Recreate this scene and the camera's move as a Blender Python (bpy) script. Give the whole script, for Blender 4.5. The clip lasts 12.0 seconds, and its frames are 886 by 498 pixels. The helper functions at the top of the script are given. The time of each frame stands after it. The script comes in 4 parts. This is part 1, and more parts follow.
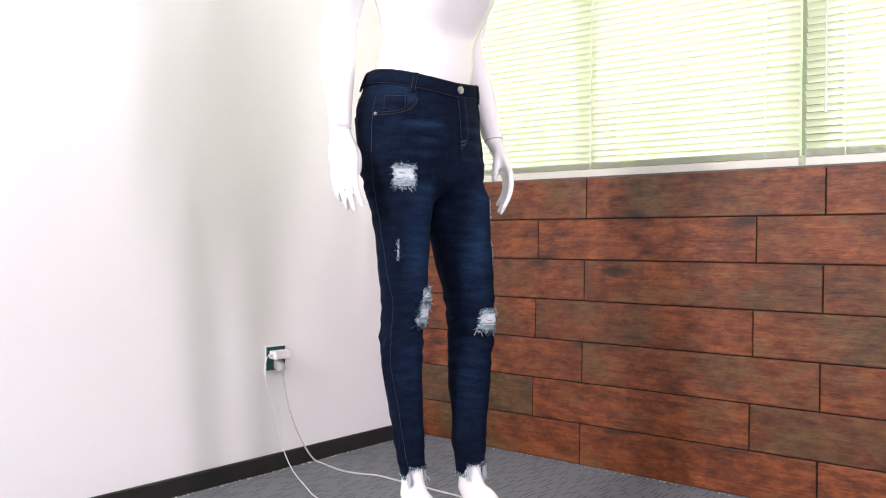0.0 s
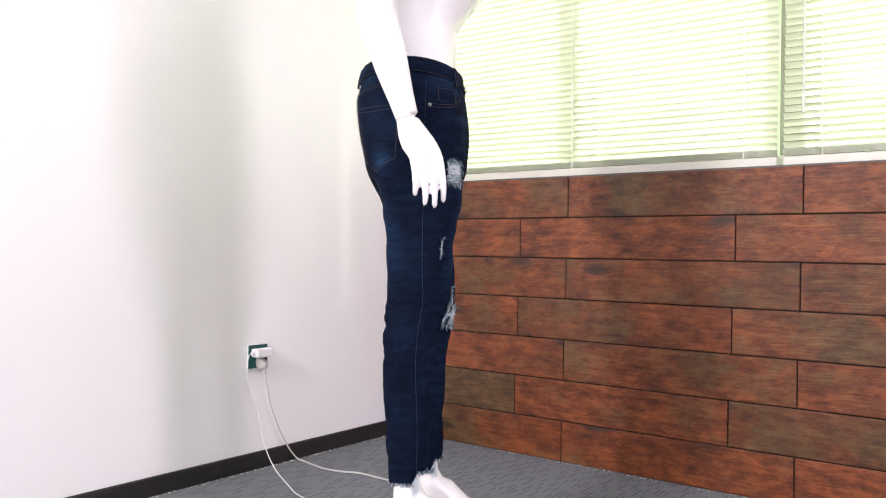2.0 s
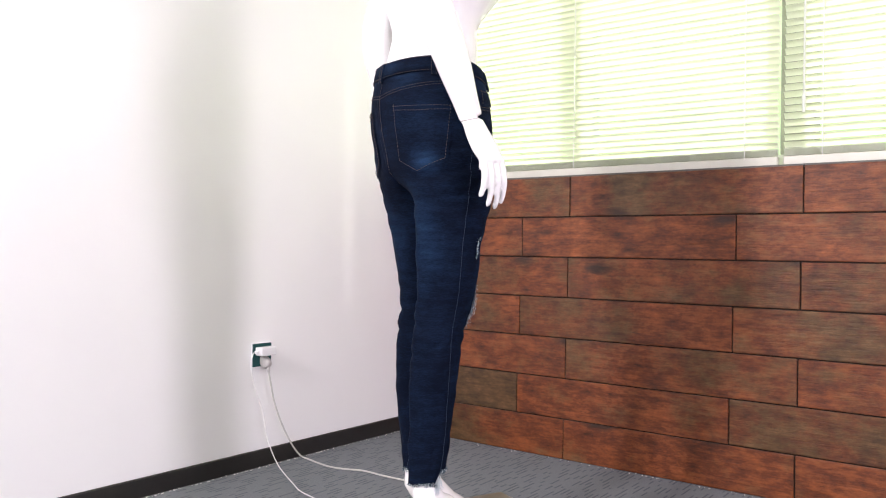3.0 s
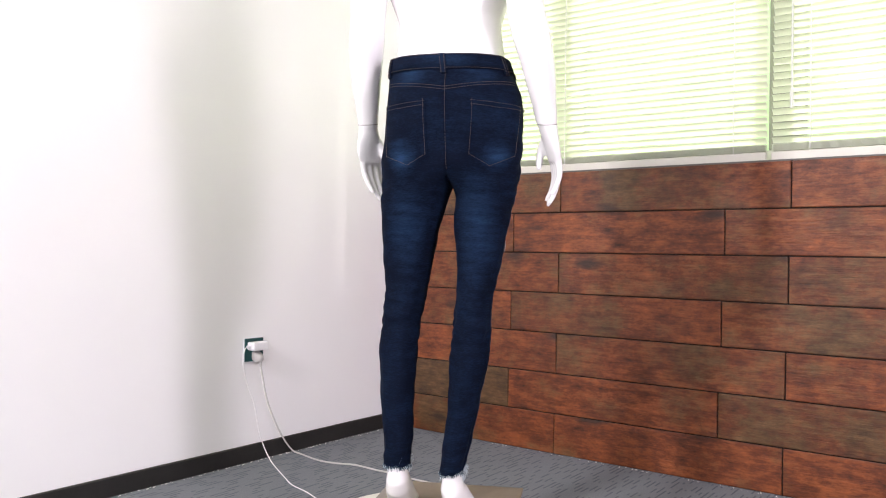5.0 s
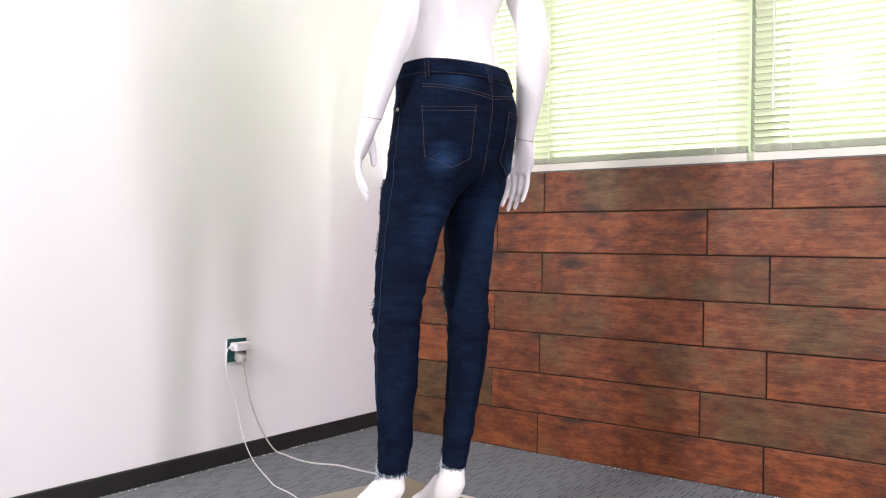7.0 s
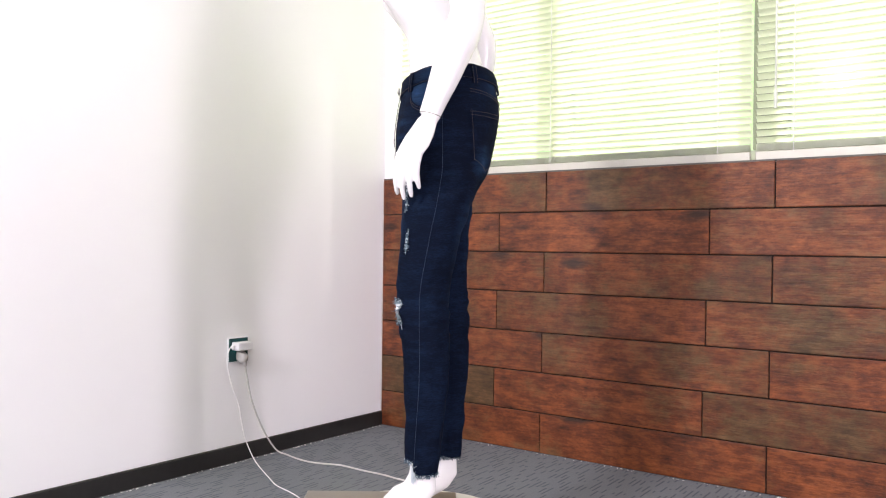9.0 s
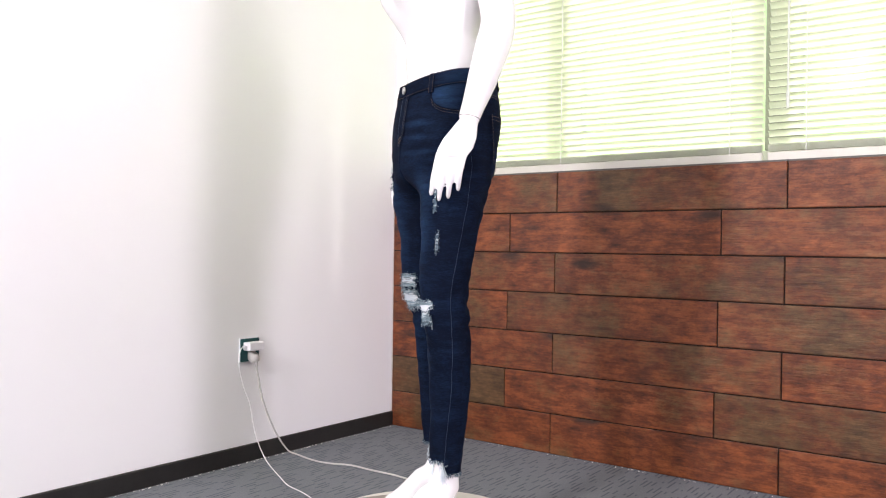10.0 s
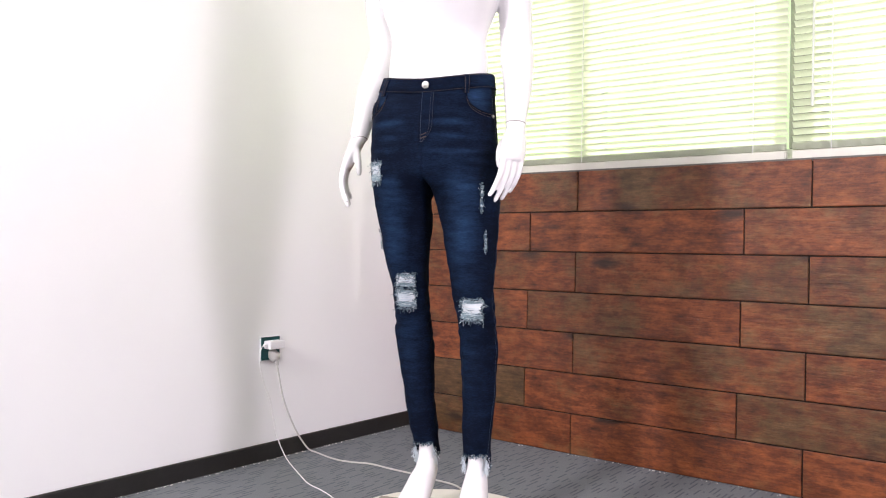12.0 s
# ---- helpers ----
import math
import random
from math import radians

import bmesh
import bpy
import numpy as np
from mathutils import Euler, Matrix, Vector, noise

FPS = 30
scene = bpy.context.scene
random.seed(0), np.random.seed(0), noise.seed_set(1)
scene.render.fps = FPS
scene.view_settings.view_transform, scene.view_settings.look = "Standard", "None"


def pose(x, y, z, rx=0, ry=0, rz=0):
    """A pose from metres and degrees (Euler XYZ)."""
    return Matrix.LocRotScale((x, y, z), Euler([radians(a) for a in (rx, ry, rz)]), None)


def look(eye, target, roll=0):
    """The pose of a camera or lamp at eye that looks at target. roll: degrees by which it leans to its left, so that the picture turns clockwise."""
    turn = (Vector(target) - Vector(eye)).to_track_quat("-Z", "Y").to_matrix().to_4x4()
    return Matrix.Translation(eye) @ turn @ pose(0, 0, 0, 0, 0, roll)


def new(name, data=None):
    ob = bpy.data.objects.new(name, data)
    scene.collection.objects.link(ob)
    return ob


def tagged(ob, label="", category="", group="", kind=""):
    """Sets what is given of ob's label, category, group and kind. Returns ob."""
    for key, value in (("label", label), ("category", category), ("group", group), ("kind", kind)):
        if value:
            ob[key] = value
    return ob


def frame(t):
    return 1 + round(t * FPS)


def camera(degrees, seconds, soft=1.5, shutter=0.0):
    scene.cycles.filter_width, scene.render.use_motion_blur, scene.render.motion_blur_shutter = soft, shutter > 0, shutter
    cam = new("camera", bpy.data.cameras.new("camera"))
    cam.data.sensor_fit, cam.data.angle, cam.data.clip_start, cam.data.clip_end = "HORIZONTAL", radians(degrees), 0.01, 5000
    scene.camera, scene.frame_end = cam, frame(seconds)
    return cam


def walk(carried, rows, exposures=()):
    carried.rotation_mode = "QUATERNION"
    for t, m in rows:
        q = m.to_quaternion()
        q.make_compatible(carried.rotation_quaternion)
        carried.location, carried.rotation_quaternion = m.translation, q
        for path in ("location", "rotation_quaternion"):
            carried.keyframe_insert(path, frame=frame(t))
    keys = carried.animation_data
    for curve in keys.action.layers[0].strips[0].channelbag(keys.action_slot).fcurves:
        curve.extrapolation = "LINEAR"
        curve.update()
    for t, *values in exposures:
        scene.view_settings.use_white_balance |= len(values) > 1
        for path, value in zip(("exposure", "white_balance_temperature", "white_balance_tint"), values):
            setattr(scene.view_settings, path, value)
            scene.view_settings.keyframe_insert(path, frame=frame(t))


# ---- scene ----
cam = camera(57.1, 12.0, soft=1.1)
PATH = [
    (0, (2.2341, -2.6520, 0.7811), (0.9903, -1.0858, 0.7828), 0.68),
    (0.5, (2.2395, -2.6498, 0.7814), (1.0057, -1.0757, 0.7828), 0.69),
    (1, (2.2415, -2.6494, 0.7787), (1.0118, -1.0721, 0.7780), 0.70),
    (1.5, (2.2461, -2.6548, 0.7769), (1.0232, -1.0723, 0.7776), 0.71),
    (2, (2.2453, -2.6557, 0.7763), (1.0321, -1.0657, 0.7777), 0.74),
    (2.5, (2.2509, -2.6564, 0.7758), (1.0349, -1.0685, 0.7768), 0.74),
    (3, (2.2590, -2.6697, 0.7777), (1.0396, -1.0844, 0.7761), 0.71),
    (5, (2.2788, -2.6731, 0.7587), (1.0689, -1.0806, 0.7589), 0.72),
    (5.5, (2.2844, -2.6666, 0.7607), (1.0835, -1.0673, 0.7599), 0.75),
    (6, (2.2824, -2.6684, 0.7618), (1.0849, -1.0665, 0.7602), 0.75),
    (6.5, (2.2851, -2.6684, 0.7637), (1.0953, -1.0609, 0.7627), 0.75),
    (7, (2.2815, -2.6690, 0.7669), (1.1010, -1.0545, 0.7618), 0.73),
    (9, (2.2761, -2.6685, 0.7616), (1.0943, -1.0550, 0.7589), 0.72),
    (9.5, (2.2750, -2.6689, 0.7609), (1.0805, -1.0647, 0.7571), 0.68),
    (10, (2.2727, -2.6738, 0.7619), (1.0728, -1.0737, 0.7601), 0.75),
    (10.5, (2.2706, -2.6721, 0.7619), (1.0671, -1.0748, 0.7601), 0.77),
    (11, (2.2691, -2.6728, 0.7619), (1.0601, -1.0796, 0.7601), 0.80),
    (11.5, (2.2693, -2.6745, 0.7655), (1.0502, -1.0890, 0.7619), 0.80),
    (12, (2.2673, -2.6722, 0.7621), (1.0303, -1.1006, 0.7571), 0.81),
]
walk(cam, [(t, look(eye, target, roll)) for t, eye, target, roll in PATH])
# ---- world, sun, lights ----
world = bpy.data.worlds.new("sky")
scene.world = world
world.use_nodes = True
wn = world.node_tree.nodes
sky = wn.new("ShaderNodeTexSky")
sky.sky_type, sky.sun_disc = "NISHITA", False
sky.sun_elevation, sky.sun_rotation = radians(56), radians(8.5)
world.node_tree.links.new(sky.outputs[0], wn["Background"].inputs[0])
wn["Background"].inputs[1].default_value = 0.12
sun = new("sun", bpy.data.lights.new("sun", "SUN"))
sun.data.energy, sun.data.angle, sun.data.color = 5.0, radians(0.5), (1.0, 0.95, 0.88)
sun.matrix_world = look((0.8, 2.0, 3.7), (0.8 - 0.15, 2.0 - 1.0, 3.7 - 1.49))

# area lamps: daylight behind the blinds, the others set in unseen, added openings
def opening_light(name, m, w, h, power, colour):
    ob = new(name, bpy.data.lights.new(name, "AREA"))
    ob.data.shape, ob.data.size, ob.data.size_y = "RECTANGLE", w, h
    ob.data.energy, ob.data.color = power, colour
    ob.matrix_world = m
    return ob

# key that throws the figure's shadow on the white wall; its opening is added
opening_light("side_key_light", look((4.38, -1.82, 1.2), (0, -0.95, 1.1)), 0.45, 1.9, 68, (1.0, 0.88, 1.0))
# small lamp added high behind, sized and aimed for the figure's shadow on the planks
opening_light("rear_shadow_lamp", look((0.85, -4.75, 2.38), (1.0, 0, 0.9)), 0.32, 0.5, 122, (1.0, 0.94, 0.955))
# broad fill added from behind, reaching the floor to brighten the lower planks
opening_light("rear_fill_lamp", look((2.75, -4.75, 1.1), (2.75, 0, 1.0)), 1.9, 2.1, 38, (1.0, 0.94, 0.955))
opening_light("blind_window_light", look((1.7, 0.20, 1.75), (1.7, -3, 1.2)), 3.2, 1.3, 5, (0.93, 1.0, 0.84))
scene.view_settings.exposure = 0.01

# ---- materials ----
def mat(name):
    m = bpy.data.materials.new(name)
    m.use_nodes = True
    nt = m.node_tree
    return m, nt, nt.nodes["Principled BSDF"]

def node(nt, kind, **kw):
    n = nt.nodes.new(kind)
    for k, v in kw.items():
        if k == "op": n.operation = v
        elif k == "ins":
            for i, x in v.items(): n.inputs[i].default_value = x
        elif k == "blend": n.blend_type, n.data_type = v, "RGBA"
    return n

def noise_tex(nt, vec, scale, detail=4, rough=0.6):
    n = node(nt, "ShaderNodeTexNoise", ins={"Scale": scale, "Detail": detail, "Roughness": rough})
    nt.links.new(vec, n.inputs["Vector"])
    return n.outputs[0]

def coords(nt, scale=(1, 1, 1), which="Object", loc=None):
    tc = node(nt, "ShaderNodeTexCoord")
    mp = node(nt, "ShaderNodeMapping")
    mp.inputs["Scale"].default_value = scale
    nt.links.new(tc.outputs[which], mp.inputs["Vector"])
    if loc is not None: nt.links.new(loc, mp.inputs["Location"])
    return mp.outputs[0]

def ramp(nt, fac, stops):
    r = node(nt, "ShaderNodeValToRGB")
    while len(r.color_ramp.elements) < len(stops): r.color_ramp.elements.new(0.5)
    for e, (p, c) in zip(r.color_ramp.elements, stops):
        e.position, e.color = p, (*c, 1) if len(c) == 3 else c
    nt.links.new(fac, r.inputs[0])
    return r.outputs[0]

def mix(nt, fac, a, b, blend="MIX"):
    n = node(nt, "ShaderNodeMix", blend=blend)
    for v, i in ((fac, 0), (a, 6), (b, 7)):
        if isinstance(v, (int, float)): n.inputs[i].default_value = v
        elif isinstance(v, tuple): n.inputs[i].default_value = (*v, 1)
        else: nt.links.new(v, n.inputs[i])
    return n.outputs[2]

def maths(nt, op, a, b=0.0, c=0.0):
    n = node(nt, "ShaderNodeMath", op=op)
    for i, v in enumerate((a, b, c)):
        if isinstance(v, (int, float)): n.inputs[i].default_value = v
        else: nt.links.new(v, n.inputs[i])
    return n.outputs[0]

def bump(nt, bsdf, height, strength, dist):
    b = node(nt, "ShaderNodeBump", ins={"Strength": strength, "Distance": dist})
    nt.links.new(height, b.inputs["Height"])
    nt.links.new(b.outputs[0], bsdf.inputs["Normal"])

def simple(name, colour, rough=0.5, metal=0.0, vary=0.12, scale=30, bumps=0.1, spec=0.5):
    """A plain surface with faint mottling at two scales."""
    m, nt, b = mat(name)
    v = coords(nt)
    n = maths(nt, "ADD", maths(nt, "MULTIPLY", noise_tex(nt, v, scale), 0.5), maths(nt, "MULTIPLY", noise_tex(nt, v, scale * 0.12), 0.5))
    lo = tuple(c * (1 - vary) for c in colour)
    hi = tuple(min(1, c * (1 + vary)) for c in colour)
    nt.links.new(ramp(nt, n, [(0.3, lo), (0.7, hi)]), b.inputs["Base Color"])
    b.inputs["Roughness"].default_value, b.inputs["Metallic"].default_value = rough, metal
    b.inputs["Specular IOR Level"].default_value = spec
    if bumps: bump(nt, b, n, bumps, 0.002)
    return m

def paint_material():
    m, nt, b = mat("white_wall_paint")
    v = coords(nt, which="Object")
    big = noise_tex(nt, v, 1.2, 3)
    fine = noise_tex(nt, v, 160, 3)
    marks = noise_tex(nt, v, 14, 6, 0.75)
    base = ramp(nt, big, [(0.3, (0.845, 0.84, 0.848)), (0.7, (0.875, 0.87, 0.878))])
    col = mix(nt, ramp(nt, marks, [(0.70, (0, 0, 0)), (0.80, (0.25, 0.25, 0.25))]), base, (0.70, 0.68, 0.65))
    nt.links.new(col, b.inputs["Base Color"])
    b.inputs["Roughness"].default_value = 0.55
    bump(nt, b, maths(nt, "ADD", fine, big), 0.06, 0.002)
    return m

def wood_material():
    m, nt, b = mat("glazed_wood_plank")
    info = node(nt, "ShaderNodeObjectInfo")
    rnd = info.outputs["Random"]
    off = maths(nt, "MULTIPLY", rnd, 37.0)
    comb = node(nt, "ShaderNodeCombineXYZ")
    for i in (0, 1, 2): nt.links.new(off, comb.inputs[i])
    v = coords(nt, (1, 1, 1), loc=comb.outputs[0])
    vs = coords(nt, (7.0, 12, 40), loc=comb.outputs[0])
    vf = coords(nt, (16, 60, 170), loc=comb.outputs[0])
    blot = noise_tex(nt, coords(nt, (1.15, 1, 1.3), loc=comb.outputs[0]), 3.4, 8, 0.68)
    grain = noise_tex(nt, vs, 1.5, 8, 0.72)
    mott = noise_tex(nt, coords(nt, (8, 12, 15), loc=comb.outputs[0]), 1.5, 12, 0.76)
    fine = noise_tex(nt, vf, 1.0, 5, 0.7)
    gm = maths(nt, "ADD", maths(nt, "MULTIPLY", grain, 0.36), maths(nt, "MULTIPLY", mott, 0.64))
    red = ramp(nt, gm, [(0.36, (0.028, 0.009, 0.004)), (0.49, (0.134, 0.033, 0.010)), (0.64, (0.310, 0.092, 0.026))])
    brown = ramp(nt, gm, [(0.36, (0.024, 0.013, 0.006)), (0.50, (0.082, 0.042, 0.016)), (0.64, (0.165, 0.088, 0.037))])
    tone = node(nt, "ShaderNodeSeparateColor")
    nt.links.new(info.outputs["Color"], tone.inputs[0])
    edge = maths(nt, "ADD", maths(nt, "MULTIPLY", maths(nt, "SUBTRACT", mott, 0.5), 0.36), maths(nt, "MULTIPLY", maths(nt, "SUBTRACT", grain, 0.5), 0.36))
    sel = ramp(nt, maths(nt, "ADD", maths(nt, "ADD", blot, edge), maths(nt, "MULTIPLY", maths(nt, "SUBTRACT", tone.outputs[0], 0.42), 0.34)), [(0.44, (0, 0, 0)), (0.62, (1, 1, 1))])
    col = mix(nt, sel, red, brown)
    col = mix(nt, ramp(nt, fine, [(0.33, (0.5, 0.5, 0.5)), (0.40, (0, 0, 0))]), col, (0.022, 0.011, 0.008))
    wave = node(nt, "ShaderNodeTexWave", ins={"Scale": 7.0, "Distortion": 11.0, "Detail": 4.0, "Detail Scale": 1.1, "Detail Roughness": 0.6})
    wave.bands_direction = "Z"
    nt.links.new(coords(nt, (1.1, 1, 3.4), loc=comb.outputs[0]), wave.inputs["Vector"])
    col = mix(nt, ramp(nt, wave.outputs["Fac"], [(0.06, (0.16, 0.16, 0.16)), (0.22, (0, 0, 0))]), col, (0.028, 0.014, 0.010))
    scar = noise_tex(nt, coords(nt, (6, 12, 34), loc=comb.outputs[0]), 2.2, 8, 0.8)
    col = mix(nt, ramp(nt, scar, [(0.64, (0, 0, 0)), (0.71, (0.35, 0.35, 0.35))]), col, (0.22, 0.13, 0.085))
    crack = noise_tex(nt, coords(nt, (8, 20, 130), loc=comb.outputs[0]), 1.3, 9, 0.75)
    col = mix(nt, ramp(nt, crack, [(0.325, (0.85, 0.85, 0.85)), (0.365, (0, 0, 0))]), col, (0.016, 0.008, 0.006))
    speck = noise_tex(nt, coords(nt, (60, 60, 60), loc=comb.outputs[0]), 1.6, 6, 0.7)
    col = mix(nt, ramp(nt, speck, [(0.26, (0.7, 0.7, 0.7)), (0.34, (0, 0, 0))]), col, (0.020, 0.010, 0.007))
    # dark knots
    kn = node(nt, "ShaderNodeTexVoronoi", ins={"Scale": 1.0})
    nt.links.new(coords(nt, (2.6, 5, 7.0), loc=comb.outputs[0]), kn.inputs["Vector"])
    kd = maths(nt, "ADD", kn.outputs["Distance"], maths(nt, "MULTIPLY", grain, 0.22))
    col = mix(nt, ramp(nt, kd, [(0.17, (0.85, 0.85, 0.85)), (0.30, (0, 0, 0))]), col, (0.022, 0.012, 0.009))
    nt.links.new(col, b.inputs["Base Color"])
    nt.links.new(ramp(nt, grain, [(0.3, (0.52, 0.52, 0.52)), (0.7, (0.36, 0.36, 0.36))]), b.inputs["Roughness"])
    b.inputs["Specular IOR Level"].default_value = 0.36
    b.inputs["Coat Weight"].default_value, b.inputs["Coat Roughness"].default_value = 0.08, 0.2
    bump(nt, b, maths(nt, "ADD", maths(nt, "ADD", grain, maths(nt, "MULTIPLY", wave.outputs["Fac"], 0.07)), maths(nt, "ADD", maths(nt, "MULTIPLY", fine, 0.9), maths(nt, "MULTIPLY", crack, 1.2))), 0.5, 0.002)
    return m

def carpet_material():
    m, nt, b = mat("grey_carpet")
    tc = node(nt, "ShaderNodeTexCoord")
    sep = node(nt, "ShaderNodeSeparateXYZ")
    nt.links.new(tc.outputs["Object"], sep.inputs[0])
    x = maths(nt, "ADD", maths(nt, "MULTIPLY", sep.outputs[0], 62.0), maths(nt, "MULTIPLY", sep.outputs[1], 1.5))
    row = maths(nt, "FLOOR", x)
    wn1 = node(nt, "ShaderNodeTexWhiteNoise")
    wn1.noise_dimensions = "1D"
    nt.links.new(row, wn1.inputs["W"])
    yy = maths(nt, "ADD", maths(nt, "MULTIPLY", sep.outputs[1], 7.5), maths(nt, "MULTIPLY", wn1.outputs[0], 13.0))
    cell = maths(nt, "FLOOR", yy)
    comb = node(nt, "ShaderNodeCombineXYZ")
    nt.links.new(row, comb.inputs[0]); nt.links.new(cell, comb.inputs[1])
    wn2 = node(nt, "ShaderNodeTexWhiteNoise")
    nt.links.new(comb.outputs[0], wn2.inputs["Vector"])
    fy = maths(nt, "FRACT", yy)
    fx = maths(nt, "FRACT", x)
    inrow = maths(nt, "LESS_THAN", maths(nt, "ABSOLUTE", maths(nt, "SUBTRACT", fx, 0.5)), 0.17)
    dash = maths(nt, "LESS_THAN", fy, maths(nt, "ADD", maths(nt, "MULTIPLY", wn2.outputs[0], 0.65), 0.10))
    mask = maths(nt, "MULTIPLY", inrow, dash)
    pile = noise_tex(nt, tc.outputs["Object"], 420, 3)
    big = noise_tex(nt, tc.outputs["Object"], 5, 4)
    base = ramp(nt, pile, [(0.3, (0.130, 0.140, 0.152)), (0.7, (0.228, 0.243, 0.262))])
    base = mix(nt, ramp(nt, big, [(0.35, (0, 0, 0)), (0.7, (0.3, 0.3, 0.3))]), base, (0.200, 0.210, 0.220))
    dark = ramp(nt, pile, [(0.3, (0.035, 0.042, 0.060)), (0.7, (0.075, 0.085, 0.110))])
    nt.links.new(mix(nt, maths(nt, "MULTIPLY", mask, 0.62), base, dark), b.inputs["Base Color"])
    b.inputs["Roughness"].default_value = 0.95
    b.inputs["Specular IOR Level"].default_value = 0.1
    bump(nt, b, maths(nt, "SUBTRACT", pile, maths(nt, "MULTIPLY", mask, 0.3)), 0.6, 0.003)
    return m

def denim_material(name, fades=(), dark=(0.0021, 0.0042, 0.0122), light=(0.021, 0.054, 0.130)):
    """Indigo denim; fades: (centre, radii, amount) of the worn places."""
    m, nt, b = mat(name)
    tc = node(nt, "ShaderNodeTexCoord")
    v = tc.outputs["Object"]
    total = None
    for c, r, a in fades:
        mp = node(nt, "ShaderNodeMapping")
        mp.inputs["Location"].default_value = tuple(-ci / ri for ci, ri in zip(c, r))
        mp.inputs["Scale"].default_value = tuple(1 / ri for ri in r)
        nt.links.new(v, mp.inputs["Vector"])
        g = node(nt, "ShaderNodeTexGradient")
        g.gradient_type = "SPHERICAL"
        nt.links.new(mp.outputs[0], g.inputs[0])
        s = maths(nt, "MULTIPLY", g.outputs[1], a)
        total = s if total is None else maths(nt, "ADD", total, s)
    streak = noise_tex(nt, coords(nt, (14, 14, 75)), 1.0, 5, 0.65)
    cloud = noise_tex(nt, coords(nt, (7, 7, 9)), 1.0, 3)
    yarn = noise_tex(nt, coords(nt, (110, 110, 520)), 1.0, 3, 0.7)
    f = maths(nt, "ADD", maths(nt, "MULTIPLY", maths(nt, "SUBTRACT", streak, 0.45), 0.42), maths(nt, "MULTIPLY", maths(nt, "SUBTRACT", cloud, 0.42), 0.35))
    if total is not None:
        f = maths(nt, "ADD", f, maths(nt, "MULTIPLY", total, maths(nt, "ADD", maths(nt, "MULTIPLY", streak, 1.5), 0.05)))
    f = maths(nt, "ADD", f, maths(nt, "MULTIPLY", maths(nt, "SUBTRACT", yarn, 0.5), 0.55))
    nt.links.new(ramp(nt, f, [(0.0, dark), (0.35, tuple(d * 0.72 + l * 0.28 for d, l in zip(dark, light))), (1.0, light)]), b.inputs["Base Color"])
    b.inputs["Roughness"].default_value = 0.85
    b.inputs["Specular IOR Level"].default_value = 0.06
    b.inputs["Sheen Weight"].default_value = 0.0
    bump(nt, b, maths(nt, "ADD", maths(nt, "MULTIPLY", yarn, 0.5), streak), 0.35, 0.0015)
    return m

def slat_material():
    m, nt, b = mat("cream_blind_slat")
    v = coords(nt)
    n = noise_tex(nt, v, 6, 3)
    nt.links.new(ramp(nt, n, [(0.3, (0.66, 0.66, 0.60)), (0.7, (0.70, 0.70, 0.64))]), b.inputs["Base Color"])
    b.inputs["Roughness"].default_value = 0.4
    tr = node(nt, "ShaderNodeBsdfTranslucent", ins={"Color": (0.80, 0.89, 0.60, 1)})
    mx = node(nt, "ShaderNodeMixShader", ins={0: 0.42})
    nt.links.new(b.outputs[0], mx.inputs[1]); nt.links.new(tr.outputs[0], mx.inputs[2])
    nt.links.new(mx.outputs[0], nt.nodes["Material Output"].inputs[0])
    return m

def backdrop_material():
    m, nt, b = mat("bright_foliage_distance")
    v = coords(nt)
    a = noise_tex(nt, v, 0.9, 5, 0.6)
    c = noise_tex(nt, v, 5.0, 4, 0.6)
    col = ramp(nt, maths(nt, "ADD", maths(nt, "MULTIPLY", a, 0.75), maths(nt, "MULTIPLY", c, 0.25)), [(0.38, (0.38, 0.60, 0.18)), (0.50, (0.64, 0.86, 0.40)), (0.62, (0.98, 1.0, 0.84))])
    em = node(nt, "ShaderNodeEmission", ins={"Strength": 0.85})
    nt.links.new(col, em.inputs[0])
    nt.links.new(em.outputs[0], nt.nodes["Material Output"].inputs[0])
    return m

def glass_material():
    m, nt, b = mat("window_glass")
    b.inputs["Base Color"].default_value = (0.95, 1, 0.96, 1)
    b.inputs["Transmission Weight"].default_value, b.inputs["Roughness"].default_value, b.inputs["IOR"].default_value = 1.0, 0.0, 1.45
    return m

PAINT = paint_material()
WOOD = wood_material()
CARPET = carpet_material()
SLAT = slat_material()
BACKDROP = backdrop_material()
GLASS = glass_material()
CEILING = simple("ceiling_paint", (0.8, 0.8, 0.8), 0.8, vary=0.03, scale=8)
# grey picked for the unseen walls to weaken fill and reflections in the planks
UNSEEN_WALL_GREY = simple("unseen_wall_grey_beige", (0.42, 0.40, 0.385), 0.7, vary=0.04, scale=6)
GROUT = simple("dark_joint", (0.012, 0.008, 0.007), 0.9)
BASEBOARD = simple("black_skirting", (0.016, 0.015, 0.014), 0.42, vary=0.35, scale=40, bumps=0.3)
FRAME = simple("grey_green_window_frame", (0.56, 0.59, 0.50), 0.4, vary=0.04)
SEAL = simple("dark_green_grey_post", (0.26, 0.29, 0.21), 0.5)
LEDGE = simple("grey_metal_ledge", (0.09, 0.085, 0.08), 0.5)
RAIL = simple("cream_rail", (0.60, 0.585, 0.52), 0.4, vary=0.04)
WAND = simple("pale_clear_plastic", (0.62, 0.64, 0.58), 0.2, vary=0.03)
CORD = simple("white_cord", (0.8, 0.8, 0.76), 0.7, vary=0.04)
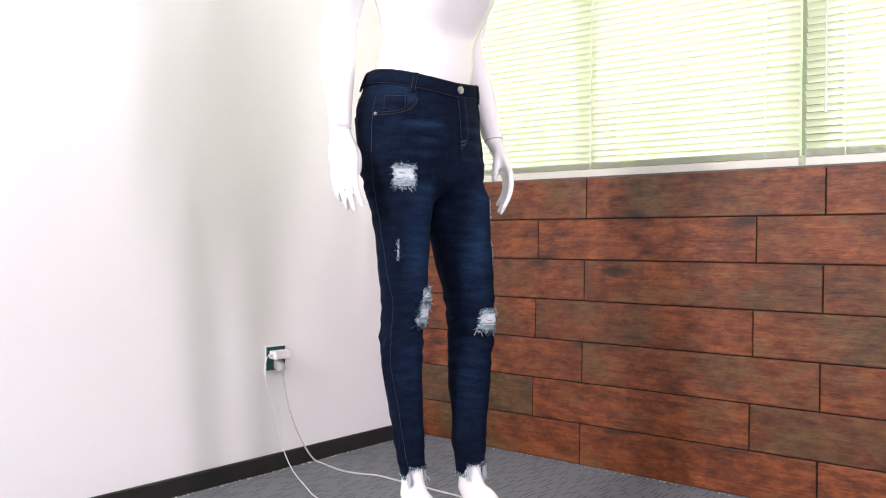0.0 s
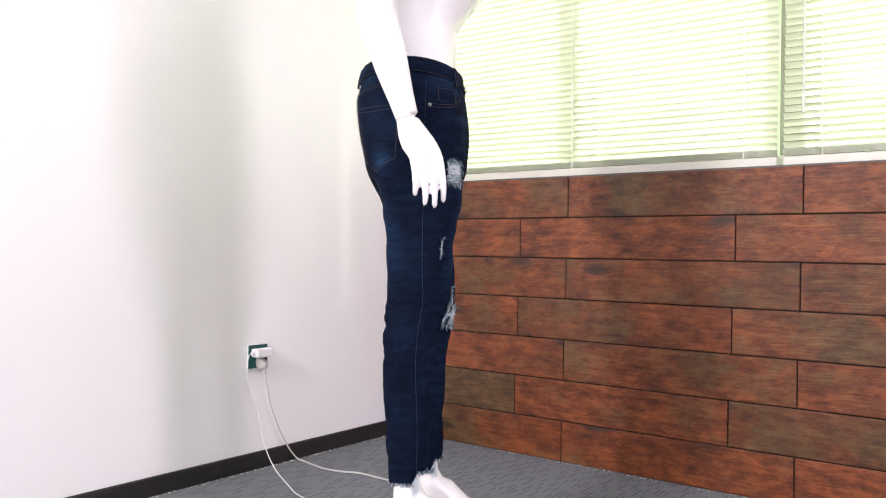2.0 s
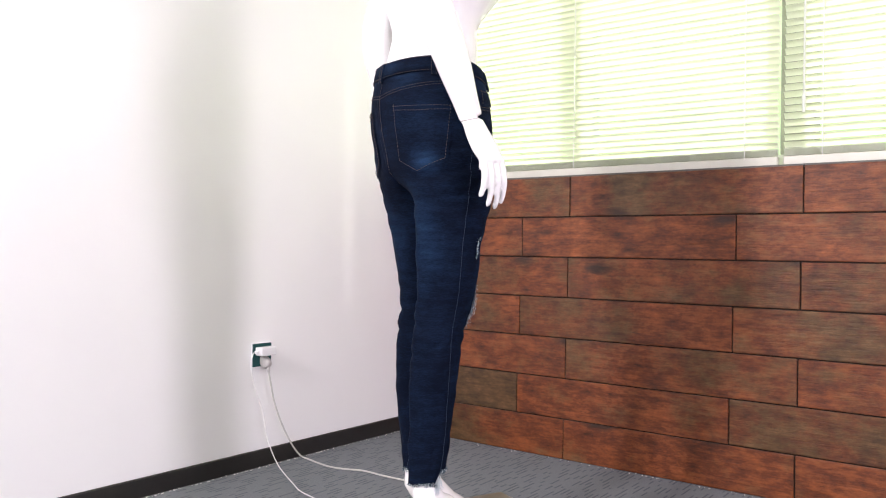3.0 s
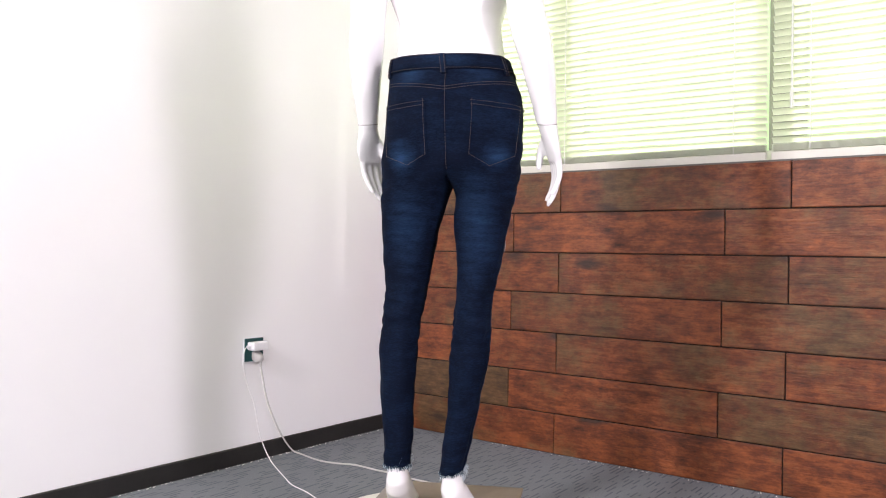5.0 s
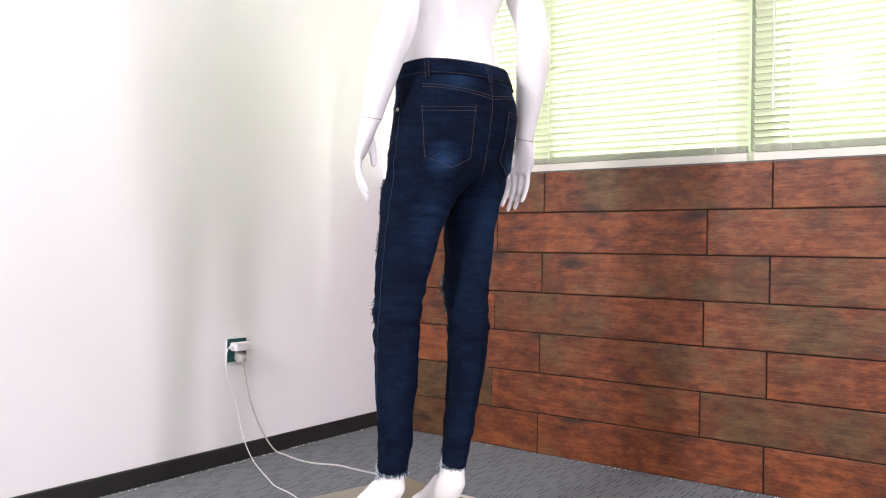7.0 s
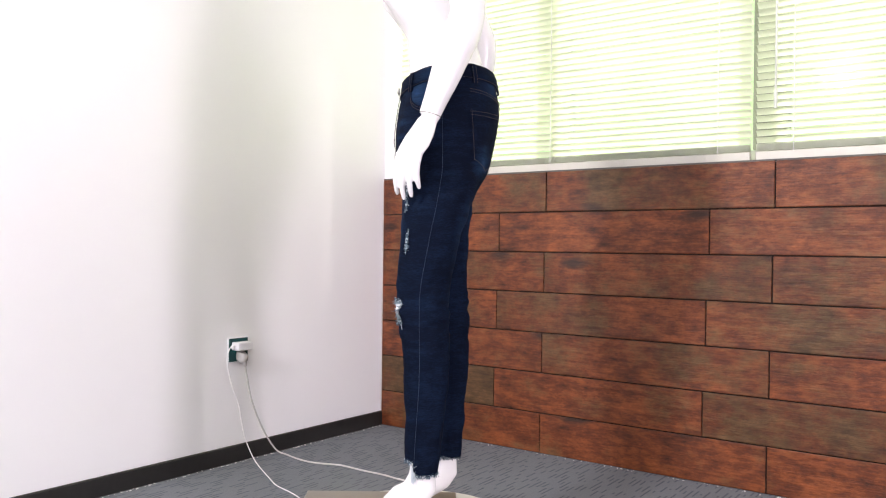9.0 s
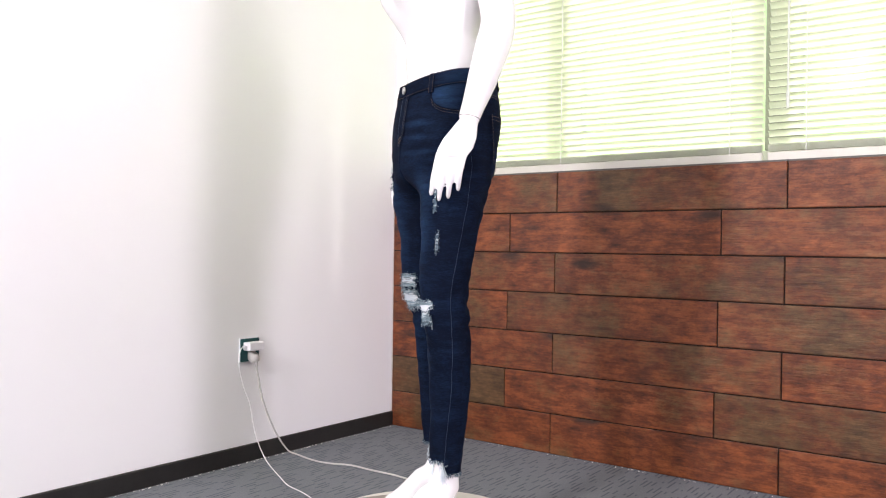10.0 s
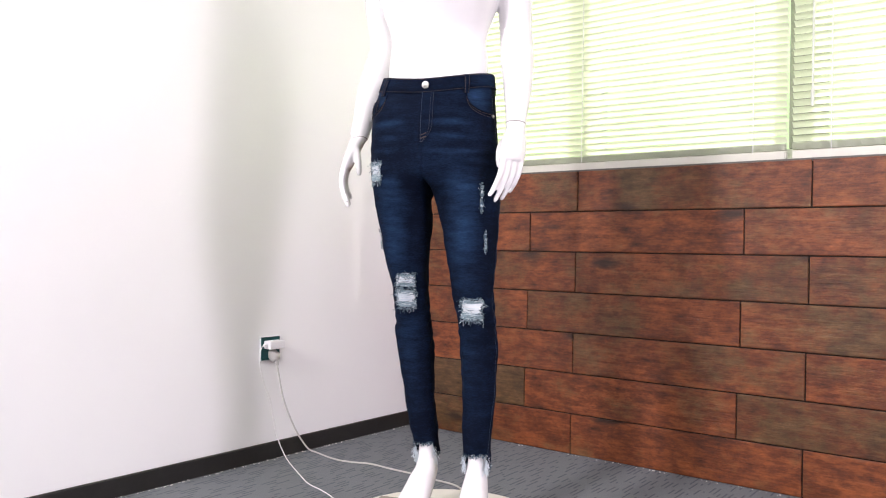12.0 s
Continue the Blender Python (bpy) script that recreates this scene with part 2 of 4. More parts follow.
def skin_material():
    m, nt, b = mat("white_gloss_fibreglass")
    tc = node(nt, "ShaderNodeTexCoord")
    sep = node(nt, "ShaderNodeSeparateXYZ")
    nt.links.new(tc.outputs["Object"], sep.inputs[0])
    z = maths(nt, "SUBTRACT", sep.outputs[2], maths(nt, "MULTIPLY", sep.outputs[0], 0.25))
    line = maths(nt, "LESS_THAN", maths(nt, "ABSOLUTE", maths(nt, "SUBTRACT", z, 1.062)), 0.0009)
    out = maths(nt, "GREATER_THAN", maths(nt, "ABSOLUTE", maths(nt, "ADD", sep.outputs[1], 0.058)), 0.165)
    n = noise_tex(nt, tc.outputs["Object"], 9, 3)
    col = ramp(nt, n, [(0.3, (0.78, 0.765, 0.78)), (0.7, (0.81, 0.795, 0.81))])
    nt.links.new(mix(nt, maths(nt, "MULTIPLY", line, out), col, (0.25, 0.23, 0.22)), b.inputs["Base Color"])
    b.inputs["Roughness"].default_value = 0.2
    return m

SKIN = skin_material()
PLATTER = simple("cream_plastic", (0.72, 0.71, 0.64), 0.4, vary=0.04)
PLATE = simple("brown_smoked_plate", (0.20, 0.175, 0.135), 0.3, vary=0.12, scale=60)
SOCKET = simple("teal_socket_face", (0.004, 0.060, 0.062), 0.3, vary=0.1)
WHITE_PLASTIC = simple("white_plastic", (0.80, 0.79, 0.82), 0.35, vary=0.03)
GREY_PLASTIC = simple("grey_plug_plastic", (0.46, 0.44, 0.43), 0.45, vary=0.08)
CABLE_WHITE = simple("white_cable", (0.78, 0.77, 0.77), 0.45, vary=0.05)
CABLE_GREY = simple("grey_cable", (0.50, 0.49, 0.47), 0.5, vary=0.08)
CRUMB = simple("plaster_crumb", (0.75, 0.73, 0.70), 0.9)
STEEL = simple("polished_steel", (0.42, 0.41, 0.40), 0.32, 1.0, vary=0.08)
THREAD_TAN = simple("tan_thread", (0.062, 0.042, 0.034), 0.8, vary=0.25, scale=90)
THREAD_PALE = simple("pale_blue_thread", (0.031, 0.048, 0.084), 0.8, vary=0.4, scale=90)
THREAD_DARK = simple("dark_blue_thread", (0.020, 0.022, 0.032), 0.8, vary=0.3, scale=90)
FRAY = simple("white_cotton_fray", (0.56, 0.62, 0.67), 0.9, vary=0.2, scale=120)
FRAY_DARK = simple("indigo_fray", (0.050, 0.080, 0.110), 0.9, vary=0.5, scale=150)
FRAY_MID = simple("grey_blue_fray", (0.20, 0.27, 0.31), 0.9, vary=0.45, scale=170)
BACKING = simple("white_cotton_backing", (0.68, 0.70, 0.73), 0.9, vary=0.12, scale=90, bumps=0.6)

# ---- helpers for meshes ----
def part(name, bm, material, parent=None, label="", smooth=False, mats=()):
    me = bpy.data.meshes.new(name)
    bm.to_mesh(me)
    bm.free()
    me.materials.append(material)
    for x in mats: me.materials.append(x)
    if smooth: me.shade_smooth()
    ob = new(name, me)
    if parent is not None: ob.parent = parent
    if label: ob["label"] = label
    return ob

def box(bm, x0, x1, y0, y1, z0, z1, bev=0.0, seg=1):
    m = Matrix.Translation(((x0 + x1) / 2, (y0 + y1) / 2, (z0 + z1) / 2)) @ Matrix.Diagonal((x1 - x0, y1 - y0, z1 - z0, 1))
    vs = bmesh.ops.create_cube(bm, size=1, matrix=m)["verts"]
    if bev:
        es = list({e for v in vs for e in v.link_edges})
        bmesh.ops.bevel(bm, geom=es, offset=bev, segments=seg, affect="EDGES", profile=0.5)
    return bm

def boxed(*a, **k):
    return box(bmesh.new(), *a, **k)

def cyl(bm, m, r, h, seg=24, r2=None, bev=0.0):
    vs = bmesh.ops.create_cone(bm, cap_ends=True, segments=seg, radius1=r, radius2=r if r2 is None else r2, depth=h, matrix=m)["verts"]
    if bev:
        es = [e for e in {e for v in vs for e in v.link_edges} if len(e.link_faces) == 2 and any(len(f.verts) > 4 for f in e.link_faces)]
        bmesh.ops.bevel(bm, geom=es, offset=bev, segments=2, affect="EDGES", profile=0.5)
    return bm

def empty(name, m=None):
    ob = new(name)
    ob.empty_display_size = 0.1
    if m is not None: ob.matrix_basis = m
    return ob

def smoothpath(pts, n=8):
    """Catmull-Rom through the points."""
    p = [Vector(a) for a in pts]
    p = [p[0] * 2 - p[1]] + p + [p[-1] * 2 - p[-2]]
    out = []
    for i in range(1, len(p) - 2):
        for k in range(n):
            t = k / n
            a, b, c, d = p[i - 1:i + 3]
            out.append(0.5 * ((2 * b) + (c - a) * t + (2 * a - 5 * b + 4 * c - d) * t * t + (3 * b - a - 3 * c + d) * t ** 3))
    return out + [p[-2]]

def tube(bm, pts, radii, seg=8, caps=True):
    """A round tube along pts; radii: one, or one a point (or pairs)."""
    pts = [Vector(a) for a in pts]
    if not isinstance(radii, (list, tuple)): radii = [radii] * len(pts)
    rings, up = [], None
    for i, c in enumerate(pts):
        d = (pts[min(i + 1, len(pts) - 1)] - pts[max(i - 1, 0)]).normalized()
        if up is None: up = d.orthogonal().normalized()
        up = (up - d * up.dot(d)).normalized()
        side = d.cross(up)
        ra, rb = radii[i] if isinstance(radii[i], tuple) else (radii[i], radii[i])
        rings.append([bm.verts.new(c + up * math.cos(a) * ra + side * math.sin(a) * rb) for a in (k * math.tau / seg for k in range(seg))])
    skin_rings(bm, rings, caps)
    return bm

def skin_rings(bm, rings, caps=True):
    n = len(rings[0])
    for a, b in zip(rings, rings[1:]):
        for k in range(n):
            bm.faces.new((a[k], a[(k + 1) % n], b[(k + 1) % n], b[k]))
    if caps:
        bm.faces.new(rings[0][::-1])
        bm.faces.new(rings[-1])

def lerp_table(tab, z):
    """Cubic reading of rows (z, values...) with z falling."""
    zs = [r[0] for r in tab][::-1]
    out = []
    for k in range(1, len(tab[0])):
        vs = [r[k] for r in tab][::-1]
        if z <= zs[0]: out.append(vs[0]); continue
        if z >= zs[-1]: out.append(vs[-1]); continue
        i = max(j for j in range(len(zs) - 1) if zs[j] <= z)
        h = zs[i + 1] - zs[i]
        t = (z - zs[i]) / h
        def slope(j):
            lo, hi = max(j - 1, 0), min(j + 1, len(zs) - 1)
            return (vs[hi] - vs[lo]) / (zs[hi] - zs[lo])
        m0, m1 = slope(i) * h, slope(i + 1) * h
        out.append((2 * t ** 3 - 3 * t * t + 1) * vs[i] + (t ** 3 - 2 * t * t + t) * m0 + (-2 * t ** 3 + 3 * t * t) * vs[i + 1] + (t ** 3 - t * t) * m1)
    return out

def smoothstep(a, b, x):
    t = min(1, max(0, (x - a) / (b - a)))
    return t * t * (3 - 2 * t)

# ---- structure ----
ROOM_X, ROOM_Y, ROOM_H = 4.4, -4.8, 2.75
SILL, HEAD, WIN_X0, WIN_X1 = 1.05, 2.45, 0.05, 3.75

def structure():
    bm = bmesh.new()
    bmesh.ops.create_grid(bm, x_segments=1, y_segments=1, size=0.5, matrix=Matrix.Translation((ROOM_X / 2, ROOM_Y / 2, 0)) @ Matrix.Diagonal((ROOM_X + 0.5, -ROOM_Y + 0.5, 1, 1)))
    geo = bmesh.ops.extrude_face_region(bm, geom=bm.faces[:])
    bmesh.ops.translate(bm, verts=[v for v in geo["geom"] if isinstance(v, bmesh.types.BMVert)], vec=(0, 0, -0.1))
    bmesh.ops.recalc_face_normals(bm, faces=bm.faces)
    tagged(part("floor", bm, CARPET), "grey loop-pile carpet floor with dark blue-grey dashes", "floor", kind="structure")
    tagged(part("wall_west", boxed(-0.15, 0, ROOM_Y - 0.15, 0.35, 0, ROOM_H), PAINT), "smooth white painted plaster wall, faintly scuffed", "wall", kind="structure")
    bm = bmesh.new()
    box(bm, 0, ROOM_X, 0.009, 0.30, 0, SILL - 0.004)
    box(bm, 0, ROOM_X, 0.009, 0.30, HEAD, ROOM_H)
    box(bm, 0, WIN_X0, 0.009, 0.30, SILL - 0.004, HEAD)
    box(bm, WIN_X1, ROOM_X, 0.009, 0.30, SILL - 0.004, HEAD)
    wall = tagged(part("wall_north", bm, PAINT), "window wall with white plaster above wood-look planks", "wall", kind="structure")
    part("joint_bed", boxed(0.001, ROOM_X, 0.0045, 0.0088, 0.0, SILL - 0.006), GROUT, wall, "dark recessed joint bed behind the planks")
    # unseen east and south walls close the room; their openings are added for the lamps
    bm = bmesh.new()
    y0, y1, z0, z1 = -2.15, -1.49, 0.2, 2.2
    box(bm, ROOM_X, ROOM_X + 0.2, ROOM_Y, y0, 0, ROOM_H)
    box(bm, ROOM_X, ROOM_X + 0.2, y1, 0.30, 0, ROOM_H)
    box(bm, ROOM_X, ROOM_X + 0.2, y0, y1, 0, z0)
    box(bm, ROOM_X, ROOM_X + 0.2, y0, y1, z1, ROOM_H)
    tagged(part("wall_east", bm, UNSEEN_WALL_GREY), "unseen grey-beige wall with an added opening for the side lamp", "wall", kind="structure")
    bm = bmesh.new()
    for x0, x1 in ((0, 0.65), (1.05, 1.75), (3.75, ROOM_X)): box(bm, x0, x1, ROOM_Y - 0.2, ROOM_Y, 0, ROOM_H)
    box(bm, 0.65, 1.05, ROOM_Y - 0.2, ROOM_Y, 0, 2.1)
    box(bm, 0.65, 1.05, ROOM_Y - 0.2, ROOM_Y, 2.66, ROOM_H)
    box(bm, 1.75, 3.75, ROOM_Y - 0.2, ROOM_Y, 2.2, ROOM_H)
    tagged(part("wall_south", bm, UNSEEN_WALL_GREY), "unseen grey-beige wall with two added openings for the rear lamps", "wall", kind="structure")
    tagged(part("ceiling", boxed(-0.15, ROOM_X + 0.2, ROOM_Y - 0.2, 0.30, ROOM_H, ROOM_H + 0.1), CEILING), "plain white ceiling", "ceiling", kind="structure")
    bm = boxed(0.0005, 0.012, ROOM_Y, -0.0005, 0.0, 0.061, bev=0.003)
    tagged(part("baseboard", bm, BASEBOARD), "scuffed black skirting board along the white wall", "baseboard", kind="structure")
    tagged(part("trim", boxed(0.0, ROOM_X, 0.0005, 0.05, SILL - 0.0035, SILL + 0.004, bev=0.002), LEDGE), "thin grey metal ledge strip above the planks", "trim", kind="structure")
    bm = bmesh.new()
    bmesh.ops.create_grid(bm, x_segments=1, y_segments=1, size=0.5, matrix=Matrix.Translation((2.0, 3.5, 1.5)) @ Matrix.Rotation(math.pi / 2, 4, "X") @ Matrix.Diagonal((14, 7, 1, 1)))
    tagged(part("backdrop", bm, BACKDROP), "sunlit green trees and bright sky outside the window", "backdrop", kind="structure")
    return wall

def windows():
    win = empty("window_1", pose(0, 0.16, SILL))
    tagged(win, "grey framed window band behind the closed blinds", "window", kind="structure")
    W = (WIN_X0, 0.78, 1.555, 2.33, 3.10, WIN_X1)
    h = HEAD - SILL
    bm = bmesh.new()
    box(bm, WIN_X0, WIN_X1, -0.03, 0.03, 0, 0.05, 0.003)
    box(bm, WIN_X0, WIN_X1, -0.03, 0.03, h - 0.05, h, 0.003)
    part("window_frame", bm, FRAME, win)
    for x, w in zip(W, (0.008, 0.075, 0.11, 0.075, 0.11, 0.03)):
        c = min(max(x, WIN_X0 + w / 2), WIN_X1 - w / 2)
        dark = abs(x - 1.555) < 0.01
        part("mullion", boxed(c - w / 2, c + w / 2, -0.028, 0.028, 0.051, h - 0.051, bev=0.003), SEAL if dark else FRAME, win)
    for a, b in zip(W, W[1:]):
        p = part("pane", boxed(a + 0.03, b - 0.03, -0.003, 0.003, 0.045, h - 0.045), GLASS, win)
        p.visible_shadow = False

def blind(x0, x1, tilt):
    """A venetian blind in the opening: slats, bottom rail, head rail, ladder cords, wand."""
    w = x1 - x0
    thing = empty("venetian_blind", pose(x0, 0.045, SILL))
    tagged(thing, "closed cream venetian blind with thin slats, lit from outside", "blind", group="window blinds")
    pitch, n = 0.0228, 57
    bm = bmesh.new()
    seg = 5
    pr = []
    for i in range(seg):
        u = (i / (seg - 1) - 0.5)
        a = radians(tilt)
        d, c = u * 0.025, 0.0022 * (1 - 4 * u * u)
        pr.append((d * math.cos(a) - c * math.sin(a), d * math.sin(a) + c * math.cos(a)))
    top = [[bm.verts.new((x, y, z)) for y, z in pr] for x in (0, w)]
    for i in range(seg - 1):
        bm.faces.new((top[0][i], top[1][i], top[1][i + 1], top[0][i + 1]))
    ref = None
    for k in range(n):
        z = 0.070 + k * pitch
        if ref is None:
            ref = part("slat", bm, SLAT, thing, smooth=True)
            ref.location = (0, 0, z)
            mesh = ref.data
        else:
            ob = new("slat", mesh)
            ob.parent = thing
            ob.location = (random.uniform(-0.002, 0.002), 0, z)
            ob.rotation_euler = (radians(random.gauss(0, 1.2)), radians(random.gauss(0, 0.04)), 0)
    part("bottom_rail", boxed(0, w, -0.012, 0.012, 0.003, 0.034, bev=0.003), RAIL, thing)
    stack = bmesh.new()
    for k in range(7):
        box(stack, 0.002, w - 0.002, -0.0125, 0.0125, 0.0365 + k * 0.0032, 0.0382 + k * 0.0032)
    part("stacked_slats", stack, SLAT, thing)
    part("head_rail", boxed(0, w, -0.02, 0.02, HEAD - SILL - 0.032, HEAD - SILL - 0.002, bev=0.002), RAIL, thing)
    for f in (0.08, 0.5, 0.93):
        for y in (-0.0128, 0.0128):
            part("ladder_cord", tube(bmesh.new(), [(w * f, y, 0.03), (w * f, y, HEAD - SILL - 0.03)], 0.0014, 6), CORD, thing)
    for f in (0.12, 0.55, 0.9):
        part("rail_button", cyl(bmesh.new(), pose(w * f, -0.0125, 0.022, 90, 0, 0), 0.004, 0.002, 14), RAIL, thing)
    wand = [(0.066, -0.024, HEAD - SILL - 0.03), (0.064, -0.026, 0.7), (0.064, -0.026, 0.215)]
    part("tilt_wand", tube(bmesh.new(), wand, 0.0035, 8), WAND, thing, "clear plastic tilt wand")
    part("wand_grip", tube(bmesh.new(), [(0.064, -0.026, 0.222), (0.064, -0.026, 0.212), (0.064, -0.026, 0.165)], [0.0045, 0.006, 0.005], 10), WAND, thing)
    return thing

# planks: rows of the wood-look cladding
def planks(wall):
    h, length, joint = 0.15, 0.8125, 0.0040
    protos = {}
    tones = ((0.3, 0.15, 0.25), (0.85, 0.2, 0.65), (0.3, 0.3, 0.1), (0.4, 0.35, 0.35), (0.4, 0.45, 0.3), (0.3, 0.15, 0.25), (0.4, 0.4, 0.15))     # from red to brown, row by row
    for r in range(7):
        z0 = r * h
        first = 0.778 + 0.0028 * r if r % 2 == 0 else 0.570 + 0.0040 * r
        xs = [0.002]
        x = first
        while x < ROOM_X - 0.02:
            xs.append(x); x += length
        xs.append(ROOM_X)
        for k, (a, b) in enumerate(zip(xs, xs[1:])):
            key = round(b - a, 3)
            if key not in protos:
                bm = boxed(0, b - a - joint, 0, 0.011, 0, h - joint, bev=0.0022, seg=2)
                ob = part("plank", bm, WOOD, wall)
                protos[key] = ob.data
            else:
                ob = new("plank", protos[key])
                ob.parent = wall
            t = tones[r][k % 3]
            ob.color = (t, t, t, 1)
            ob.location = (a + joint / 2, random.uniform(-0.0010, 0.0010) - 0.0015, z0 + joint / 2)
# ---- the figure and its clothes: +x is its front, +y its left, z from the floor ----
AXIS = (1.0786, -1.1397)
STAND = Matrix.Translation((AXIS[0], AXIS[1], 0))
TOP = 0.112     # the platter's upper face
TURNS = [(t, -7.25 + 24.85 * t) for t in range(13)]     # degrees, at an even speed

# z, front x, back x, left y, right y
PELVIS = ((1.200, 0.030, -0.170, 0.077, -0.182), (1.181, 0.035, -0.179, 0.082, -0.188), (1.129, 0.043, -0.191, 0.087, -0.208),
          (1.100, 0.049, -0.196, 0.089, -0.218), (1.040, 0.056, -0.190, 0.096, -0.221), (0.980, 0.055, -0.177, 0.103, -0.219), (0.920, 0.050, -0.166, 0.110, -0.214))
# the same for the legs, and the turn of the section in radians
LEFT = ((0.940, 0.044, -0.158, 0.098, -0.058, 0.60), (0.870, 0.041, -0.136, 0.107, -0.044, 0.68), (0.800, 0.038, -0.109, 0.110, -0.023, 0.60),
        (0.730, 0.043, -0.094, 0.107, -0.009, 0.45), (0.660, 0.044, -0.080, 0.105, 0.007, 0.33), (0.590, 0.038, -0.080, 0.111, 0.020, 0.33),
        (0.520, 0.030, -0.082, 0.115, 0.025, 0.37), (0.450, 0.025, -0.081, 0.113, 0.029, 0.35), (0.380, 0.020, -0.072, 0.110, 0.033, 0.26),
        (0.310, 0.021, -0.066, 0.105, 0.034, 0.14), (0.240, 0.016, -0.055, 0.104, 0.040, 0.03))
RIGHT = ((0.940, 0.039, -0.144, -0.067, -0.213, -0.06), (0.870, 0.034, -0.137, -0.068, -0.201, -0.17), (0.800, 0.022, -0.129, -0.068, -0.185, -0.23),
         (0.730, 0.017, -0.126, -0.073, -0.174, -0.13), (0.660, 0.014, -0.125, -0.073, -0.157, 0.00), (0.590, -0.008, -0.130, -0.069, -0.154, 0.02),
         (0.520, -0.018, -0.132, -0.063, -0.151, -0.11), (0.450, -0.021, -0.128, -0.061, -0.136, -0.17), (0.380, -0.024, -0.121, -0.057, -0.122, -0.17),
         (0.310, -0.026, -0.118, -0.049, -0.109, -0.18), (0.240, -0.032, -0.111, -0.042, -0.090, -0.14))
MID, FLY, SEAT = -0.055, -0.058, -0.063     # the middle plane, the fly's edge, the seat seam
HEM_Z = 0.238

def pelvis_point(z, a, grow=0.0):
    f, b, l, r = lerp_table(PELVIS, z)
    cx, cy, hx, hy = (f + b) / 2, (l + r) / 2, (f - b) / 2 + grow, (l - r) / 2 + grow
    c, s = math.cos(a), math.sin(a)
    e = 0.94
    return Vector((cx + hx * math.copysign(abs(c) ** e, c), cy + hy * math.copysign(abs(s) ** e, s), z))

def ray_pelvis(z, c, d):
    """From the point c along the unit direction d to the pelvis outline, stopped at the middle plane."""
    f, b, l, r = lerp_table(PELVIS, z)
    cx, cy, hx, hy = (f + b) / 2, (l + r) / 2, (f - b) / 2, (l - r) / 2
    lo, hi = 0.0, 0.4
    p = 2.12
    for _ in range(22):
        m = (lo + hi) / 2
        x, y = c[0] + d[0] * m - cx, c[1] + d[1] * m - cy
        if abs(x / hx) ** p + abs(y / hy) ** p < 1: lo = m
        else: hi = m
    return lo

def leg_radius(tab, side, z, a):
    f, b, l, r, turn = lerp_table(tab, min(z, 0.94))
    cx, cy, hx, hy = (f + b) / 2, (l + r) / 2, (f - b) / 2, (l - r) / 2
    c, s = math.cos(a), math.sin(a)
    p = 1.92
    rl = (abs(math.cos(a - turn) / hx) ** p + abs(math.sin(a - turn) / hy) ** p) ** (-1 / p)
    k = smoothstep(0.875, 0.955, z)
    if k > 0:
        rp = ray_pelvis(z, (cx, cy), (c, s))
        if s * side < 0:
            rp = min(rp, ((cy - MID) * side + 0.014) / max(1e-6, -s * side))
        rl = rl * (1 - k) + rp * k
    return cx, cy, rl

def crease(side, z, a):
    """Folds of the cloth, in metres."""
    v = noise.noise(Vector((math.cos(a) * 1.6, math.sin(a) * 1.6 + side * 7, z * 30))) * 0.0028
    kn = math.exp(-((z - 0.60) / 0.09) ** 2) * 0.0052 + math.exp(-((z - 0.93) / 0.07) ** 2) * 0.0050 + math.exp(-((z - 0.30) / 0.07) ** 2) * 0.0026
    v += kn * noise.noise(Vector((math.cos(a) * 1.1 + 5, math.sin(a) * 1.1 + side * 3, z * 55 + 0.9 * math.sin(a * 2))))
    fold = math.sin((z - 0.86) * 95 + math.cos(a) * 2.2 + side) * math.exp(-((z - 0.865) / 0.035) ** 2) * max(0, -math.cos(a)) * 0.0022
    fold += math.sin(z * 120 + 3 * math.sin(a + side)) * math.exp(-((z - 0.60) / 0.05) ** 2) * max(0, -math.cos(a)) * 0.0016
    v += fold
    return v + 0.0022 * noise.noise(Vector((math.cos(a) * 2 + 9, math.sin(a) * 2, z * 9 + side * 4)))

def hem(side, a):
    """Stepped hem: the front is cut higher, with a notch at the outer front."""
    front = smoothstep(0.45, 0.62, math.cos(a))
    return HEM_Z + (0.012 if side < 0 else 0.006) + 0.029 * front + 0.003 * noise.noise(Vector((math.cos(a) * 4, math.sin(a) * 4, side)))

def band_z(a, f):
    """Lower (f = 0) and upper (f = 1) edge of the waistband; the back rises."""
    return 1.123 + 0.024 * (0.5 - 0.5 * math.cos(a)) ** 0.62 + 0.010 * math.sin(a) ** 2 + f * 0.035

def leg_mesh(side):
    tab = LEFT if side > 0 else RIGHT
    bm = bmesh.new()
    n, rings = 88, []
    zs = [HEM_Z + 0.940 * i / 150 for i in range(151)]
    for z in zs:
        ring = []
        for k in range(n):
            a = k * math.tau / n
            w = max(0, 1 - (z - HEM_Z) / 0.12)
            zz = z + (hem(side, a) - HEM_Z) * w
            if z > 1.05:
                cx, cy, r = leg_radius(tab, side, z, a)
                ang = math.atan2(cy + r * math.sin(a) + 0.052, cx + r * math.cos(a) + 0.076)
                zz = 1.05 + (z - 1.05) / 0.128 * (band_z(ang, 0.55) - 1.05)
            cx, cy, r = leg_radius(tab, side, zz, a)
            s = math.sin(a) * side
            free = 1 if z < 0.87 or s > 0 else max(0, 1 - (z - 0.87) / 0.04)
            r += crease(side, zz, a) * free * (1 - 0.6 * smoothstep(1.0, 1.1, z))
            ring.append(bm.verts.new((cx + r * math.cos(a), cy + r * math.sin(a), zz)))
        rings.append(ring)
    skin_rings(bm, rings, False)
    bmesh.ops.recalc_face_normals(bm, faces=bm.faces)
    return bm

from mathutils.bvhtree import BVHTree

